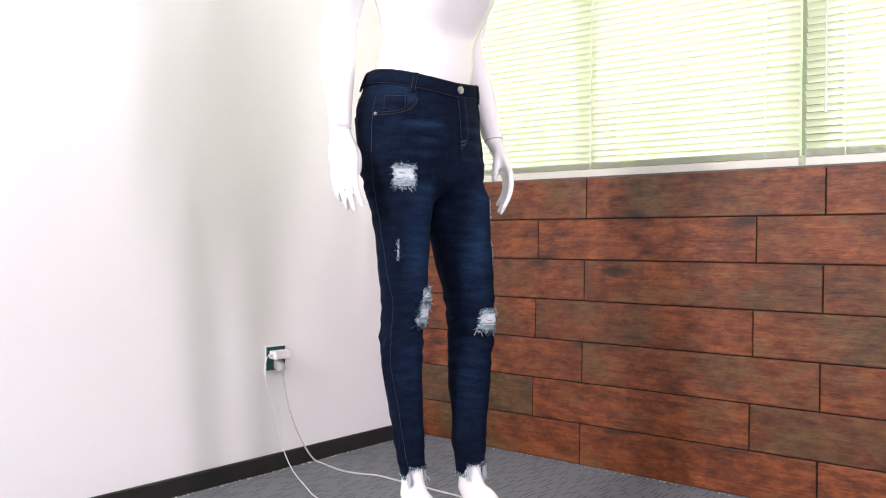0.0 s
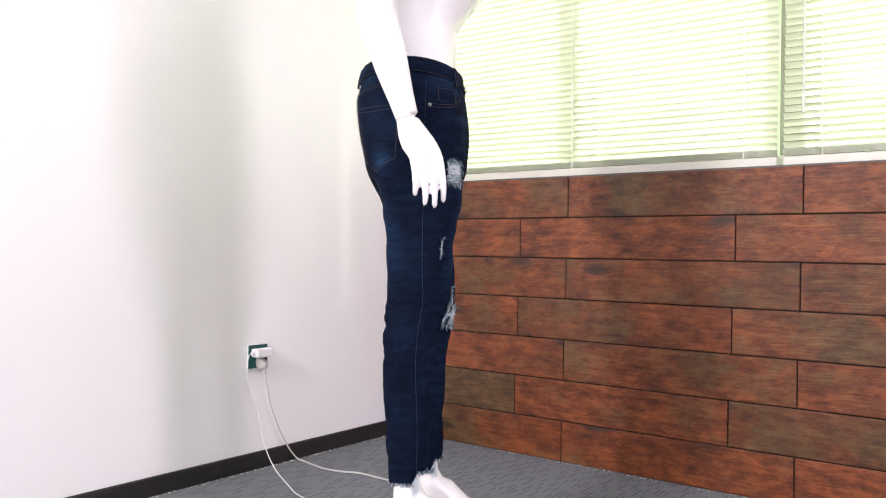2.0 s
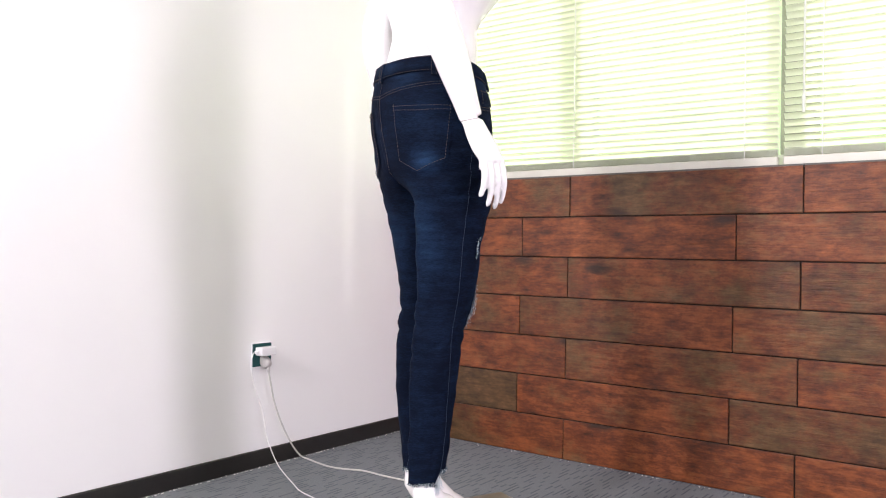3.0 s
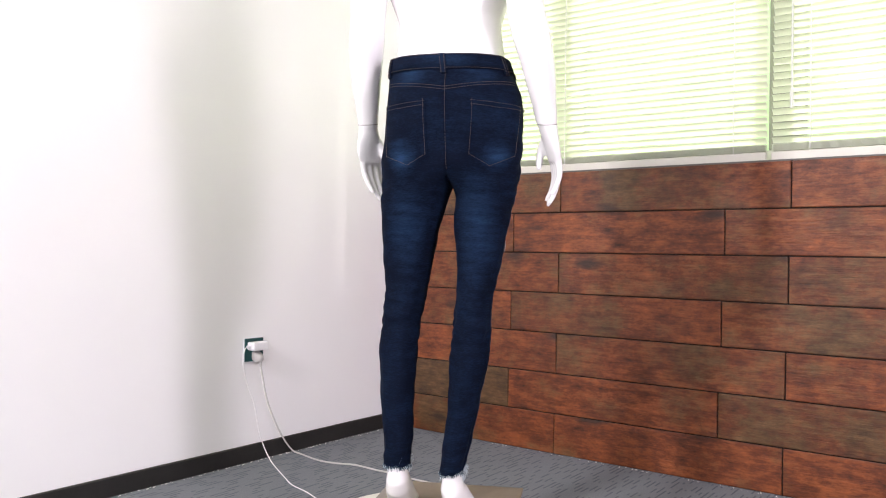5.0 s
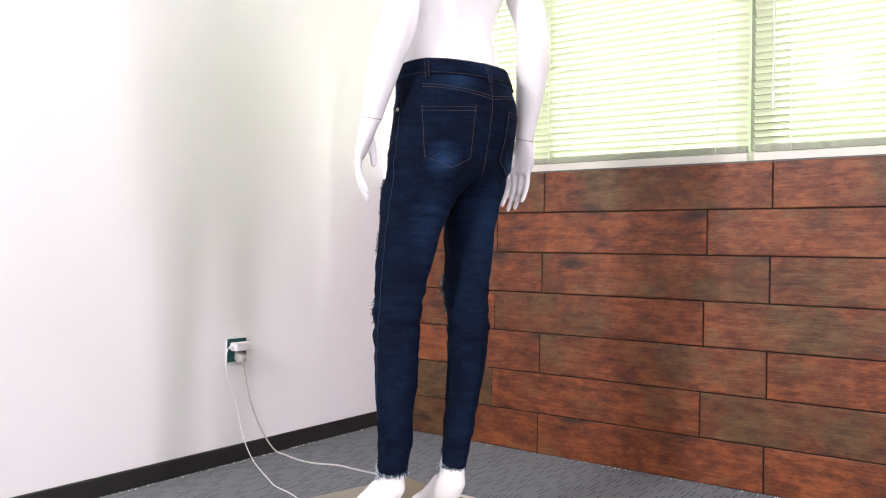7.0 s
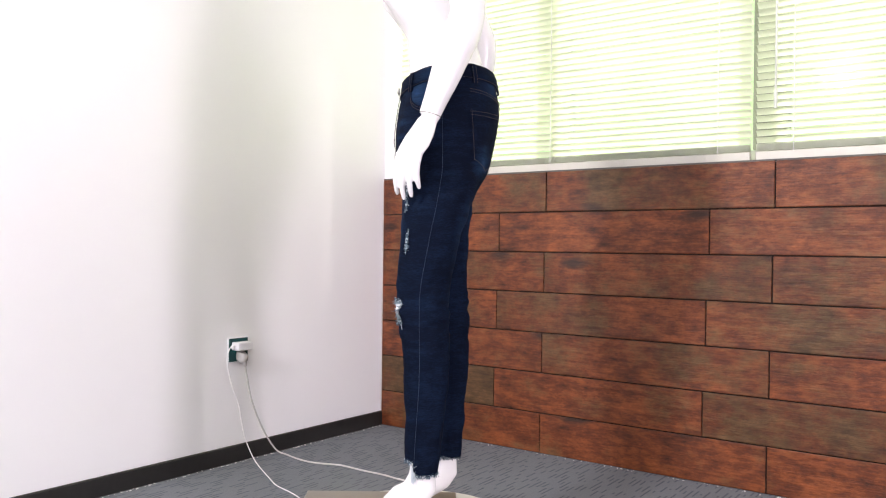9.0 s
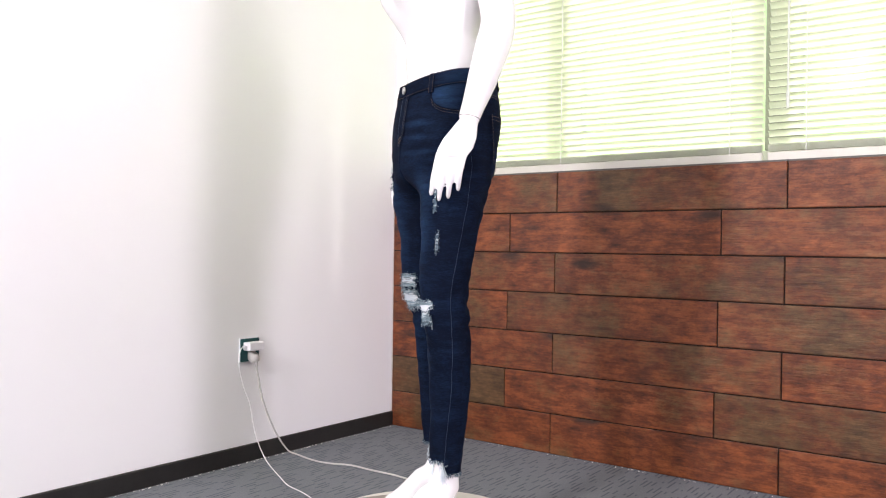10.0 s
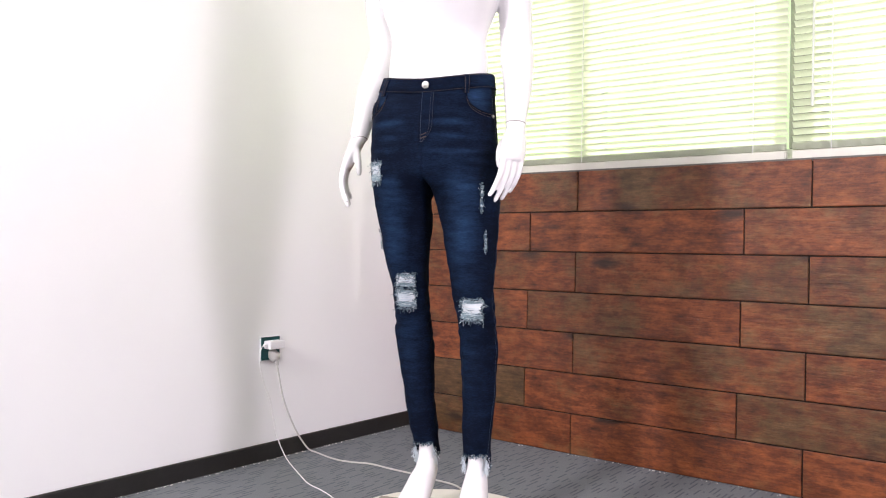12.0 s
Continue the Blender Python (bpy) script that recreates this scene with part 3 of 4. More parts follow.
FADES = [((0.03, 0.045, 0.80), (0.07, 0.055, 0.17), 0.48), ((0.03, -0.130, 0.80), (0.07, 0.05, 0.17), 0.50),
         ((0.03, 0.045, 0.90), (0.06, 0.07, 0.035), 0.32), ((0.03, -0.15, 0.91), (0.06, 0.06, 0.03), 0.25),
         ((0.0, 0.06, 0.52), (0.08, 0.045, 0.16), 0.22), ((0.0, -0.11, 0.52), (0.08, 0.045, 0.16), 0.18),
         ((-0.165, 0.052, 0.960), (0.065, 0.048, 0.050), 0.75), ((-0.165, -0.168, 0.960), (0.06, 0.042, 0.045), 0.70),
         ((-0.13, 0.05, 0.80), (0.07, 0.06, 0.14), 0.36), ((-0.14, -0.125, 0.80), (0.07, 0.06, 0.14), 0.42),
         ((0.035, 0.03, 1.055), (0.04, 0.08, 0.012), 0.50), ((0.035, -0.14, 1.055), (0.04, 0.07, 0.012), 0.50),
         ((0.035, 0.03, 1.022), (0.04, 0.08, 0.010), 0.42), ((0.035, -0.14, 1.020), (0.04, 0.07, 0.010), 0.42),
         ((0.035, 0.03, 0.985), (0.04, 0.08, 0.010), 0.30), ((0.035, -0.14, 0.990), (0.04, 0.07, 0.010), 0.25),
         ((-0.18, 0.02, 1.14), (0.04, 0.06, 0.035), 0.40), ((-0.18, -0.12, 1.14), (0.04, 0.06, 0.035), 0.30)]
FADES = [((c[0] + 0.006, c[1] - 0.008, c[2]), r, k) for c, r, k in FADES]
DENIM = denim_material("dark_indigo_denim", FADES)
DENIM_PLAIN = denim_material("dark_waistband_denim", [((-0.02, 0.09, 1.16), (0.1, 0.05, 0.05), 0.5), ((-0.2, -0.06, 1.18), (0.05, 0.1, 0.05), 0.35)])
FADED = denim_material("faded_pocket_lining_denim", [((0.0, 0.07, 1.12), (0.08, 0.06, 0.05), 0.7), ((0.0, -0.17, 1.12), (0.08, 0.06, 0.05), 0.4)])

class Cloth:
    """The outer surface of the jeans, for laying seams and pockets on it."""
    def __init__(self, meshes):
        self.trees = [BVHTree.FromBMesh(b) for b in meshes]
    def cast(self, o, d):
        best = None
        for t in self.trees:
            loc, nor, _, dist = t.ray_cast(Vector(o), Vector(d))
            if loc is not None and (best is None or dist < best[2]): best = (loc, nor if nor.dot(Vector(d)) < 0 else -nor, dist)
        return best
    def front(self, y, z, off=0.0, leg=None): return self.at((1, y, z), (-1, 0, 0), off)
    def back(self, y, z, off=0.0): return self.at((-1, y, z), (1, 0, 0), off)
    def around(self, ang, z, off=0.0, c=(-0.076, -0.052)):
        d = Vector((math.cos(ang), math.sin(ang), 0))
        return self.at(Vector((c[0], c[1], z)) + d, -d, off)
    def at(self, o, d, off):
        h = self.cast(o, d)
        return None if h is None else h[0] + h[1] * off

def stitched(name, pts, material, parent, r=0.0005, on=0.0045, gap=0.0022, label=""):
    """A dashed seam of thread along the points."""
    pts = [p for p in pts if p is not None]
    bm = bmesh.new()
    acc, cur, drawing = 0.0, [pts[0]], True
    for a, b in zip(pts, pts[1:]):
        L = (b - a).length
        if L < 1e-7 or L > 0.03: 
            cur, acc, drawing = [b], 0.0, True
            continue
        pos = 0.0
        while pos < L - 1e-9:
            need = (on if drawing else gap) - acc
            step = min(need, L - pos)
            pos += step; acc += step
            q = a.lerp(b, pos / L)
            if drawing: cur.append(q)
            if acc >= (on if drawing else gap) - 1e-9:
                if drawing and len(cur) > 1: tube(bm, cur, r, 5)
                drawing, acc, cur = not drawing, 0.0, [q]
    if drawing and len(cur) > 1: tube(bm, cur, r, 4)
    return part(name, bm, material, parent, label)

def sheet(name, grid, material, parent, thick=0.0016, label=""):
    """A patch of cloth over a grid of points, its rim turned down."""
    bm = bmesh.new()
    vs = [[bm.verts.new(p) for p in row] for row in grid]
    for i in range(len(vs) - 1):
        for j in range(len(vs[0]) - 1):
            bm.faces.new((vs[i][j], vs[i + 1][j], vs[i + 1][j + 1], vs[i][j + 1]))
    bmesh.ops.recalc_face_normals(bm, faces=bm.faces)
    ob = part(name, bm, material, parent, label, smooth=True)
    return ob

def thread_tuft(bm, base, normal, rng, n, spread, length, droop=0.6, r=0.00055):
    for _ in range(n):
        p = base + Vector((rng.gauss(0, spread), rng.gauss(0, spread), rng.gauss(0, spread)))
        d = (normal * rng.uniform(0.2, 0.8) + Vector((rng.gauss(0, 0.8), rng.gauss(0, 0.8), rng.gauss(-droop, 0.6)))).normalized()
        L = length * rng.uniform(0.4, 1.2)
        k = Vector((rng.gauss(0, 0.3), rng.gauss(0, 0.3), rng.gauss(-0.2, 0.3))) * L
        tube(bm, [p, p + d * L * 0.5 + k * 0.4, p + d * L + k - normal * L * 0.2], r, 3, False)

def torn(cloth, cast, y0, y1, z0, z1, parent, rng, name="torn_patch", dens=1.0, bars=14, bare=0.62):
    """A distressed hole: white backing, weft threads left across it, tufted rim. cast(u, z, off) gives the cloth there;
    bare: the share of its height, from the top, where the backing shows white."""
    whole = dens > 0.5
    sy = (y1 - y0) / max(1e-6, (cast(y0, z0, 0) - cast(y1, z0, 0)).length)      # parameter per metre across
    seed = rng.uniform(0, 50)
    def wobble(t, k, size): return size * (noise.noise(Vector((t * 5 + seed, k * 9.1, 0))) + 0.6 * noise.noise(Vector((t * 17 + seed, k * 5.3, 4))))
    ny, nz = 14, 16
    grid = []
    for i in range(ny + 1):
        row = []
        for j in range(nz + 1):
            s, t = i / ny, j / nz
            a, b = y0 + sy * wobble(t, 1, 0.006), y1 + sy * wobble(t, 2, 0.006)
            lo, hi = z0 + wobble(s, 3, 0.006), z1 + wobble(s, 4, 0.005)
            u, z = a + (b - a) * s, lo + (hi - lo) * t
            row.append(cast(u, z, 0.0012 + 0.0012 * noise.noise(Vector((u / sy * 160, z * 260, 1)))))
        grid.append(row)
    if any(p is None for r in grid for p in r): return
    hole = sheet(name, grid, BACKING if whole else FRAY_DARK, parent, label="ragged white torn patch with loose threads")
    mid = cast((y0 + y1) / 2, (z0 + z1) / 2, 0)
    nor = (cast((y0 + y1) / 2, (z0 + z1) / 2, 0.01) - mid).normalized()
    w, h = (cast(y0, z0, 0) - cast(y1, z0, 0)).length, z1 - z0
    def weft(bm, z, r, reach):
        a, b = y0 + rng.uniform(-0.12, reach) * (y1 - y0), y1 - rng.uniform(-0.12, reach) * (y1 - y0)
        sag, lift, pts = rng.gauss(0, 0.0022), rng.random(), []
        for i in range(7):
            t = i / 6
            p = cast(a + (b - a) * t, z + sag * math.sin(t * math.pi) + rng.gauss(0, 0.0004), 0.0020 + 0.0030 * math.sin(t * math.pi) * lift)
            if p is not None: pts.append(p)
        if len(pts) > 2: tube(bm, pts, r, 4, False)
    white, grey, dark = bmesh.new(), bmesh.new(), bmesh.new()
    for k in range(bars): weft(white, rng.uniform(z0, z1), rng.uniform(0.0004, 0.0008), 0.35)
    if whole:
        for k in range(int(1500 * h * (1 - bare)) + 8): weft(grey, z0 + h * (1 - bare) * rng.random() ** 0.8, rng.uniform(0.0005, 0.0009), 0.15)
        for k in range(int(260 * h)): weft(grey, z1 - h * 0.16 * rng.random(), rng.uniform(0.0005, 0.0009), 0.3)
        for k in range(7): weft(dark, rng.uniform(z0, z1), 0.0007, 0.5)
    else:
        for k in range(bars * 2): weft(grey, rng.uniform(z0, z1), 0.0005, 0.3)
    def rim(bm, n, across, length, r):
        for k in range(n):
            if rng.random() < across: u, z = rng.choice((y0, y1)) + sy * rng.gauss(0, 0.0018), rng.uniform(z0, z1)
            else: u, z = y0 + (y1 - y0) * rng.uniform(-0.08, 1.08), rng.choice((z0 - 0.003, z1 + 0.003)) + rng.gauss(0, 0.0025)
            p = cast(u, z, 0.0015)
            if p is not None: thread_tuft(bm, p, nor, rng, 1, 0.001, length, r=r)
    rim(white, int(420 * dens * (w + h)), 0.6, 0.010 if whole else 0.004, 0.0005)
    rim(grey, int(1500 * dens * (w + h)), 0.35, 0.008 if whole else 0.004, 0.0006)
    rim(dark, int(1500 * dens * (w + h)), 0.3, 0.008 if whole else 0.004, 0.0006)
    part("loose_threads", white, FRAY, hole, "white frayed cotton threads")
    part("weft_threads", grey, FRAY_MID, hole, "grey-blue threads left across the tear")
    part("frayed_rim", dark, FRAY_DARK, hole, "indigo frayed rim of the tear")

def jeans():
    rng = random.Random(5)
    thing = empty("jeans")
    tagged(thing, "dark indigo distressed skinny jeans with torn knees worn by the mannequin", "jeans")
    left, right = leg_mesh(1), leg_mesh(-1)
    cloth = Cloth((left, right))
    L = part("left_leg", left, DENIM, thing, "faded dark blue denim leg", smooth=True)
    R = part("right_leg", right, DENIM, thing, "faded dark blue denim leg", smooth=True)
    for o in (L, R):
        md = o.modifiers.new("thickness", "SOLIDIFY")
        md.thickness, md.offset = 0.0015, -1
    # waistband
    bm = bmesh.new()
    n = 96
    rings = []
    for f, g in ((-0.01, -0.0006), (0, 0.0016), (0.5, 0.0022), (0.93, 0.0022), (1, 0.001), (0.96, -0.004), (0.4, -0.004)):
        rings.append([bm.verts.new(pelvis_point(band_z(k * math.tau / n, f), k * math.tau / n, g + 0.0015)) for k in range(n)])
    skin_rings(bm, rings, False)
    part("waistband", bm, DENIM_PLAIN, thing, smooth=True)
    for f in (0.06, 0.93):
        pts = [pelvis_point(band_z(k * math.tau / 240, f), k * math.tau / 240, 0.0042) for k in range(241)]
        stitched("waistband_stitching", pts, THREAD_TAN, thing)
    # belt loops
    for deg in (42, -42, 118, -118, 180):
        a = radians(deg)
        loop = bmesh.new()
        c = [pelvis_point(band_z(a, f), a, g) for f, g in ((-0.28, 0.0035), (-0.1, 0.0044), (0.3, 0.0052), (0.8, 0.0048), (0.97, 0.0042), (1.01, 0.002))]
        t = (pelvis_point(band_z(a, 0.5), a + 0.03) - pelvis_point(band_z(a, 0.5), a - 0.03)).normalized() * 0.0065
        nn = t.cross(Vector((0, 0, 1))).normalized() * 0.0016
        rr = [[loop.verts.new(p + s) for s in (-t - nn, -t + nn, -t * 0.3 + nn * 1.4, t * 0.3 + nn * 1.4, t + nn, t - nn)] for p in c]
        skin_rings(loop, rr, True)
        bmesh.ops.recalc_face_normals(loop, faces=loop.faces)
        lp = part("belt_loop", loop, DENIM_PLAIN, thing)
        for s in (-0.7, 0.7):
            stitched("loop_stitching", smoothpath([p + t * s + nn * 1.7 * (1 if nn.dot(p - Vector((-0.076, -0.052, p.z))) > 0 else -1) for p in c[:-1]], 4), THREAD_TAN, lp)
    # button and fly
    by, bz = -0.048, 1.141
    p = Vector((pelvis_point(bz, 0.0, 0.006).x, by, bz))
    bm = bmesh.new()
    cyl(bm, Matrix.Translation(p + Vector((0.002, 0, 0))) @ Matrix.Rotation(math.pi / 2, 4, "Y"), 0.0088, 0.004, 24, bev=0.001)
    b = part("button", bm, STEEL, thing, "round silver metal button", smooth=True)
    bm = bmesh.new()
    bmesh.ops.create_uvsphere(bm, u_segments=16, v_segments=8, radius=0.0055, matrix=Matrix.Translation(p + Vector((0.0042, 0, 0))) @ Matrix.Diagonal((0.35, 1, 1, 1)))
    part("button_crown", bm, STEEL, b, smooth=True)
    grid = [[cloth.front(FLY + 0.001 + 0.030 * u * (1 - max(0, (0.35 - f) / 0.35) ** 2 * 0.75), 1.006 + 0.120 * f, 0.0022) for u in (0, 0.25, 0.5, 0.75, 1)] for f in [i / 14 for i in range(15)]]
    fly = sheet("fly_flap", grid, DENIM, thing)
    for o in (0.0, 0.006):
        stitched("fly_stitching", [cloth.front(FLY + (0.029 - o) * (1 - max(0, (0.35 - f) / 0.35) ** 2 * 0.8), 1.006 + 0.120 * f, 0.0034) for f in [i / 50 for i in range(51)]], THREAD_DARK, fly)
    stitched("fly_edge_stitching", [cloth.front(FLY + 0.0025, 1.006 + 0.120 * f, 0.0034) for f in [i / 50 for i in range(51)]], THREAD_PALE, fly, on=0.006)
    for z in (1.014, 1.022):
        stitched("bar_tack", [cloth.front(FLY + 0.003 + 0.014 * f, z + 0.006 * f, 0.0036) for f in [i / 8 for i in range(9)]], THREAD_TAN, fly, r=0.0011, gap=0.0008)
    stitched("crotch_seam", [cloth.front(FLY + 0.004, 1.012 - 0.085 * f, 0.0012) for f in [i / 40 for i in range(41)]], DENIM_PLAIN, thing, on=0.05, gap=0.001)
    # front pockets: curved opening from the loop to the side, with lining showing
    for s in (1, -1):
        side_y = (0.098 if s > 0 else -0.214)
        def edge(t):
            a0, a1 = (radians(46) if s > 0 else -radians(46)), (radians(80) if s > 0 else -radians(80))
            a = a0 + (a1 - a0) * t
            z = 1.124 + 0.004 * t - 0.045 * (1 - (1 - t) ** 2.4) ** (1 / 2.4)
            return a, z
        grid = []
        for i in range(25):
            a, z = edge(i / 24)
            grid.append([cloth.around(a, z + (band_z(a, 0.1) - z) * q, 0.0012) for q in (0, 0.25, 0.5, 0.75, 1)])
        pk = sheet("pocket_lining", grid, FADED, thing)
        for o in (0.003, 0.009):
            stitched("pocket_stitching", [cloth.around(edge(t)[0], edge(t)[1] - o, 0.002) for t in [i / 70 for i in range(71)]], THREAD_TAN, pk)
        rim = [cloth.around(edge(t)[0], edge(t)[1], 0.0016) for t in [i / 60 for i in range(61)]]
        part("pocket_edge", tube(bmesh.new(), rim, 0.0014, 6), DENIM_PLAIN, pk)
        a, z = edge(0.97)
        q, q2 = cloth.around(a, z - 0.006, 0.002), cloth.around(a, z - 0.006, 0.004)
        bm = bmesh.new()
        bmesh.ops.create_uvsphere(bm, u_segments=14, v_segments=8, radius=0.0042, matrix=Matrix.Translation(q))
        part("rivet", bm, STEEL, pk, "small silver rivet", smooth=True)
        if s < 0:
            cg = [[cloth.around(-radians(aa), zz, 0.0026) for zz in (1.086, 1.094, 1.102, 1.110, 1.117)] for aa in range(55, 75, 3)]
            cp = sheet("coin_pocket", cg, DENIM, pk)
            for aa in (56, 72):
                stitched("coin_stitching", [cloth.around(-radians(aa), 1.087 + 0.029 * f, 0.0036) for f in [i / 20 for i in range(21)]], THREAD_TAN, cp)
            stitched("coin_stitching", [cloth.around(-radians(55.5 + 17 * f), 1.114, 0.0036) for f in [i / 30 for i in range(31)]], THREAD_TAN, cp)
    # yoke and back seams
    for o in (0, 0.006):
        stitched("yoke_stitching", [cloth.back(0.078 - 0.282 * f, 1.127 - 0.020 * (1 - abs(2 * f - 1)) - o, 0.0016) for f in [i / 160 for i in range(161)]], THREAD_TAN, thing)
        if not o: stitched("seat_seam", [cloth.back(SEAT - o, 1.135 - 0.20 * f, 0.0016) for f in [i / 90 for i in range(91)]], THREAD_TAN, thing)
    # back pockets
    for a0, a1 in ((165, 107), (-151, -98)):     # inner and outer edge, in degrees round the hips
        zt, zs, zb = 1.083, 0.962, 0.935
        def bottom(u): return zb + (zs - zb) * abs(2 * u - 1)
        def place(u, f, off=0.0024):
            top = zt - 0.004 * u
            z = bottom(u) + (top - bottom(u)) * f
            return cloth.around(radians(a0 + (a1 - a0) * (0.04 * (1 - f) + u * (0.90 + 0.10 * f))), z, off)
        grid = [[place(i / 14, j / 16) for j in range(17)] for i in range(15)]
        if any(p is None for r in grid for p in r): continue
        pk = sheet("back_pocket", grid, DENIM, thing, label="faded back pocket with tan stitching")
        for e in (0.045,):
            path = [(e, 1 - (1 - 0.04) * i / 40) for i in range(41)] + [(e + (1 - 2 * e) * i / 40, 0.04 + e * 0.3) for i in range(41)] + [(1 - e, 0.04 + 0.96 * i / 40) for i in range(41)]
            stitched("pocket_stitching", [place(u, f, 0.0038) for u, f in path], THREAD_TAN, pk)
        for e in (0.965, 0.90):
            stitched("pocket_stitching", [place(0.02 + 0.96 * i / 40, e, 0.0038) for i in range(41)], THREAD_TAN, pk)
    # side seams and inner seams
    for s, tab in ((1, LEFT), (-1, RIGHT)):
        for fwd, nm in ((0.0, "side_seam"), ):
            pts = []
            for i in range(200):
                z = 0.25 + 0.88 * i / 199
                f, b, l, r, _ = lerp_table(tab, z)
                x = (f + b) / 2 + 0.008 + 0.010 * math.sin(z * 5)
                h = cloth.at((x, 2.0 * s, z), (0, -s, 0), 0.0010)
                pts.append(h)
            stitched(nm, pts, THREAD_PALE, thing, r=0.00045, on=0.0042, gap=0.0018)
    # frayed hems
    for s, tab in ((1, LEFT), (-1, RIGHT)):
        bm, bd = bmesh.new(), bmesh.new()
        for k in range(620):
            a = rng.random() * math.tau
            z = hem(s, a)
            cx, cy, r = leg_radius(tab, s, z, a)
            d = Vector((math.cos(a), math.sin(a), 0))
            p = Vector((cx, cy, z + rng.uniform(-0.001, 0.005))) + d * r
            thread_tuft(bd if k % 6 else bm, p, d * 0.25, rng, 1, 0.0008, 0.0046, droop=2.2)
        for k in range(170):
            a = (rng.choice((1, 1, -1)) * s * radians(57) + rng.gauss(0, 0.07))
            z = HEM_Z + 0.03 * rng.random()
            cx, cy, r = leg_radius(tab, s, z, a)
            d = Vector((math.cos(a), math.sin(a), 0))
            thread_tuft(bm, Vector((cx, cy, z)) + d * r, d, rng, 1, 0.0015, 0.013, droop=2.4)
        part("frayed_hem", bd, FRAY_DARK, thing, "blue-grey frayed hem")
        part("hem_threads", bm, FRAY, thing, "loose white threads at the hem notch")
    # torn places
    fr = lambda u, z, off: cloth.front(u, z, off)
    side = lambda x, y: (lambda u, z, off: cloth.at((x + math.cos(u), y + math.sin(u), z), (-math.cos(u), -math.sin(u), 0), off))
    torn(cloth, fr, -0.090, -0.123, 0.668, 0.692, thing, rng, bars=12, bare=0.8)
    torn(cloth, fr, -0.089, -0.124, 0.618, 0.656, thing, rng, bars=34, bare=0.72)
    torn(cloth, fr, 0.045, 0.091, 0.597, 0.639, thing, rng, bare=0.74)
    torn(cloth, side(-0.06, -0.12), radians(-28), radians(-53), 0.920, 0.962, thing, rng, bars=26, bare=0.7)
    torn(cloth, side(-0.05, 0.04), radians(30), radians(35), 0.850, 0.908, thing, rng, name="worn_scratch", dens=0.35, bars=6)
    torn(cloth, side(-0.05, 0.04), radians(36), radians(40), 0.758, 0.794, thing, rng, name="worn_scratch", dens=0.35, bars=6)
    torn(cloth, side(-0.06, -0.12), radians(-47), radians(-50), 0.764, 0.798, thing, rng, name="worn_scratch", dens=0.35, bars=6)
    return thing

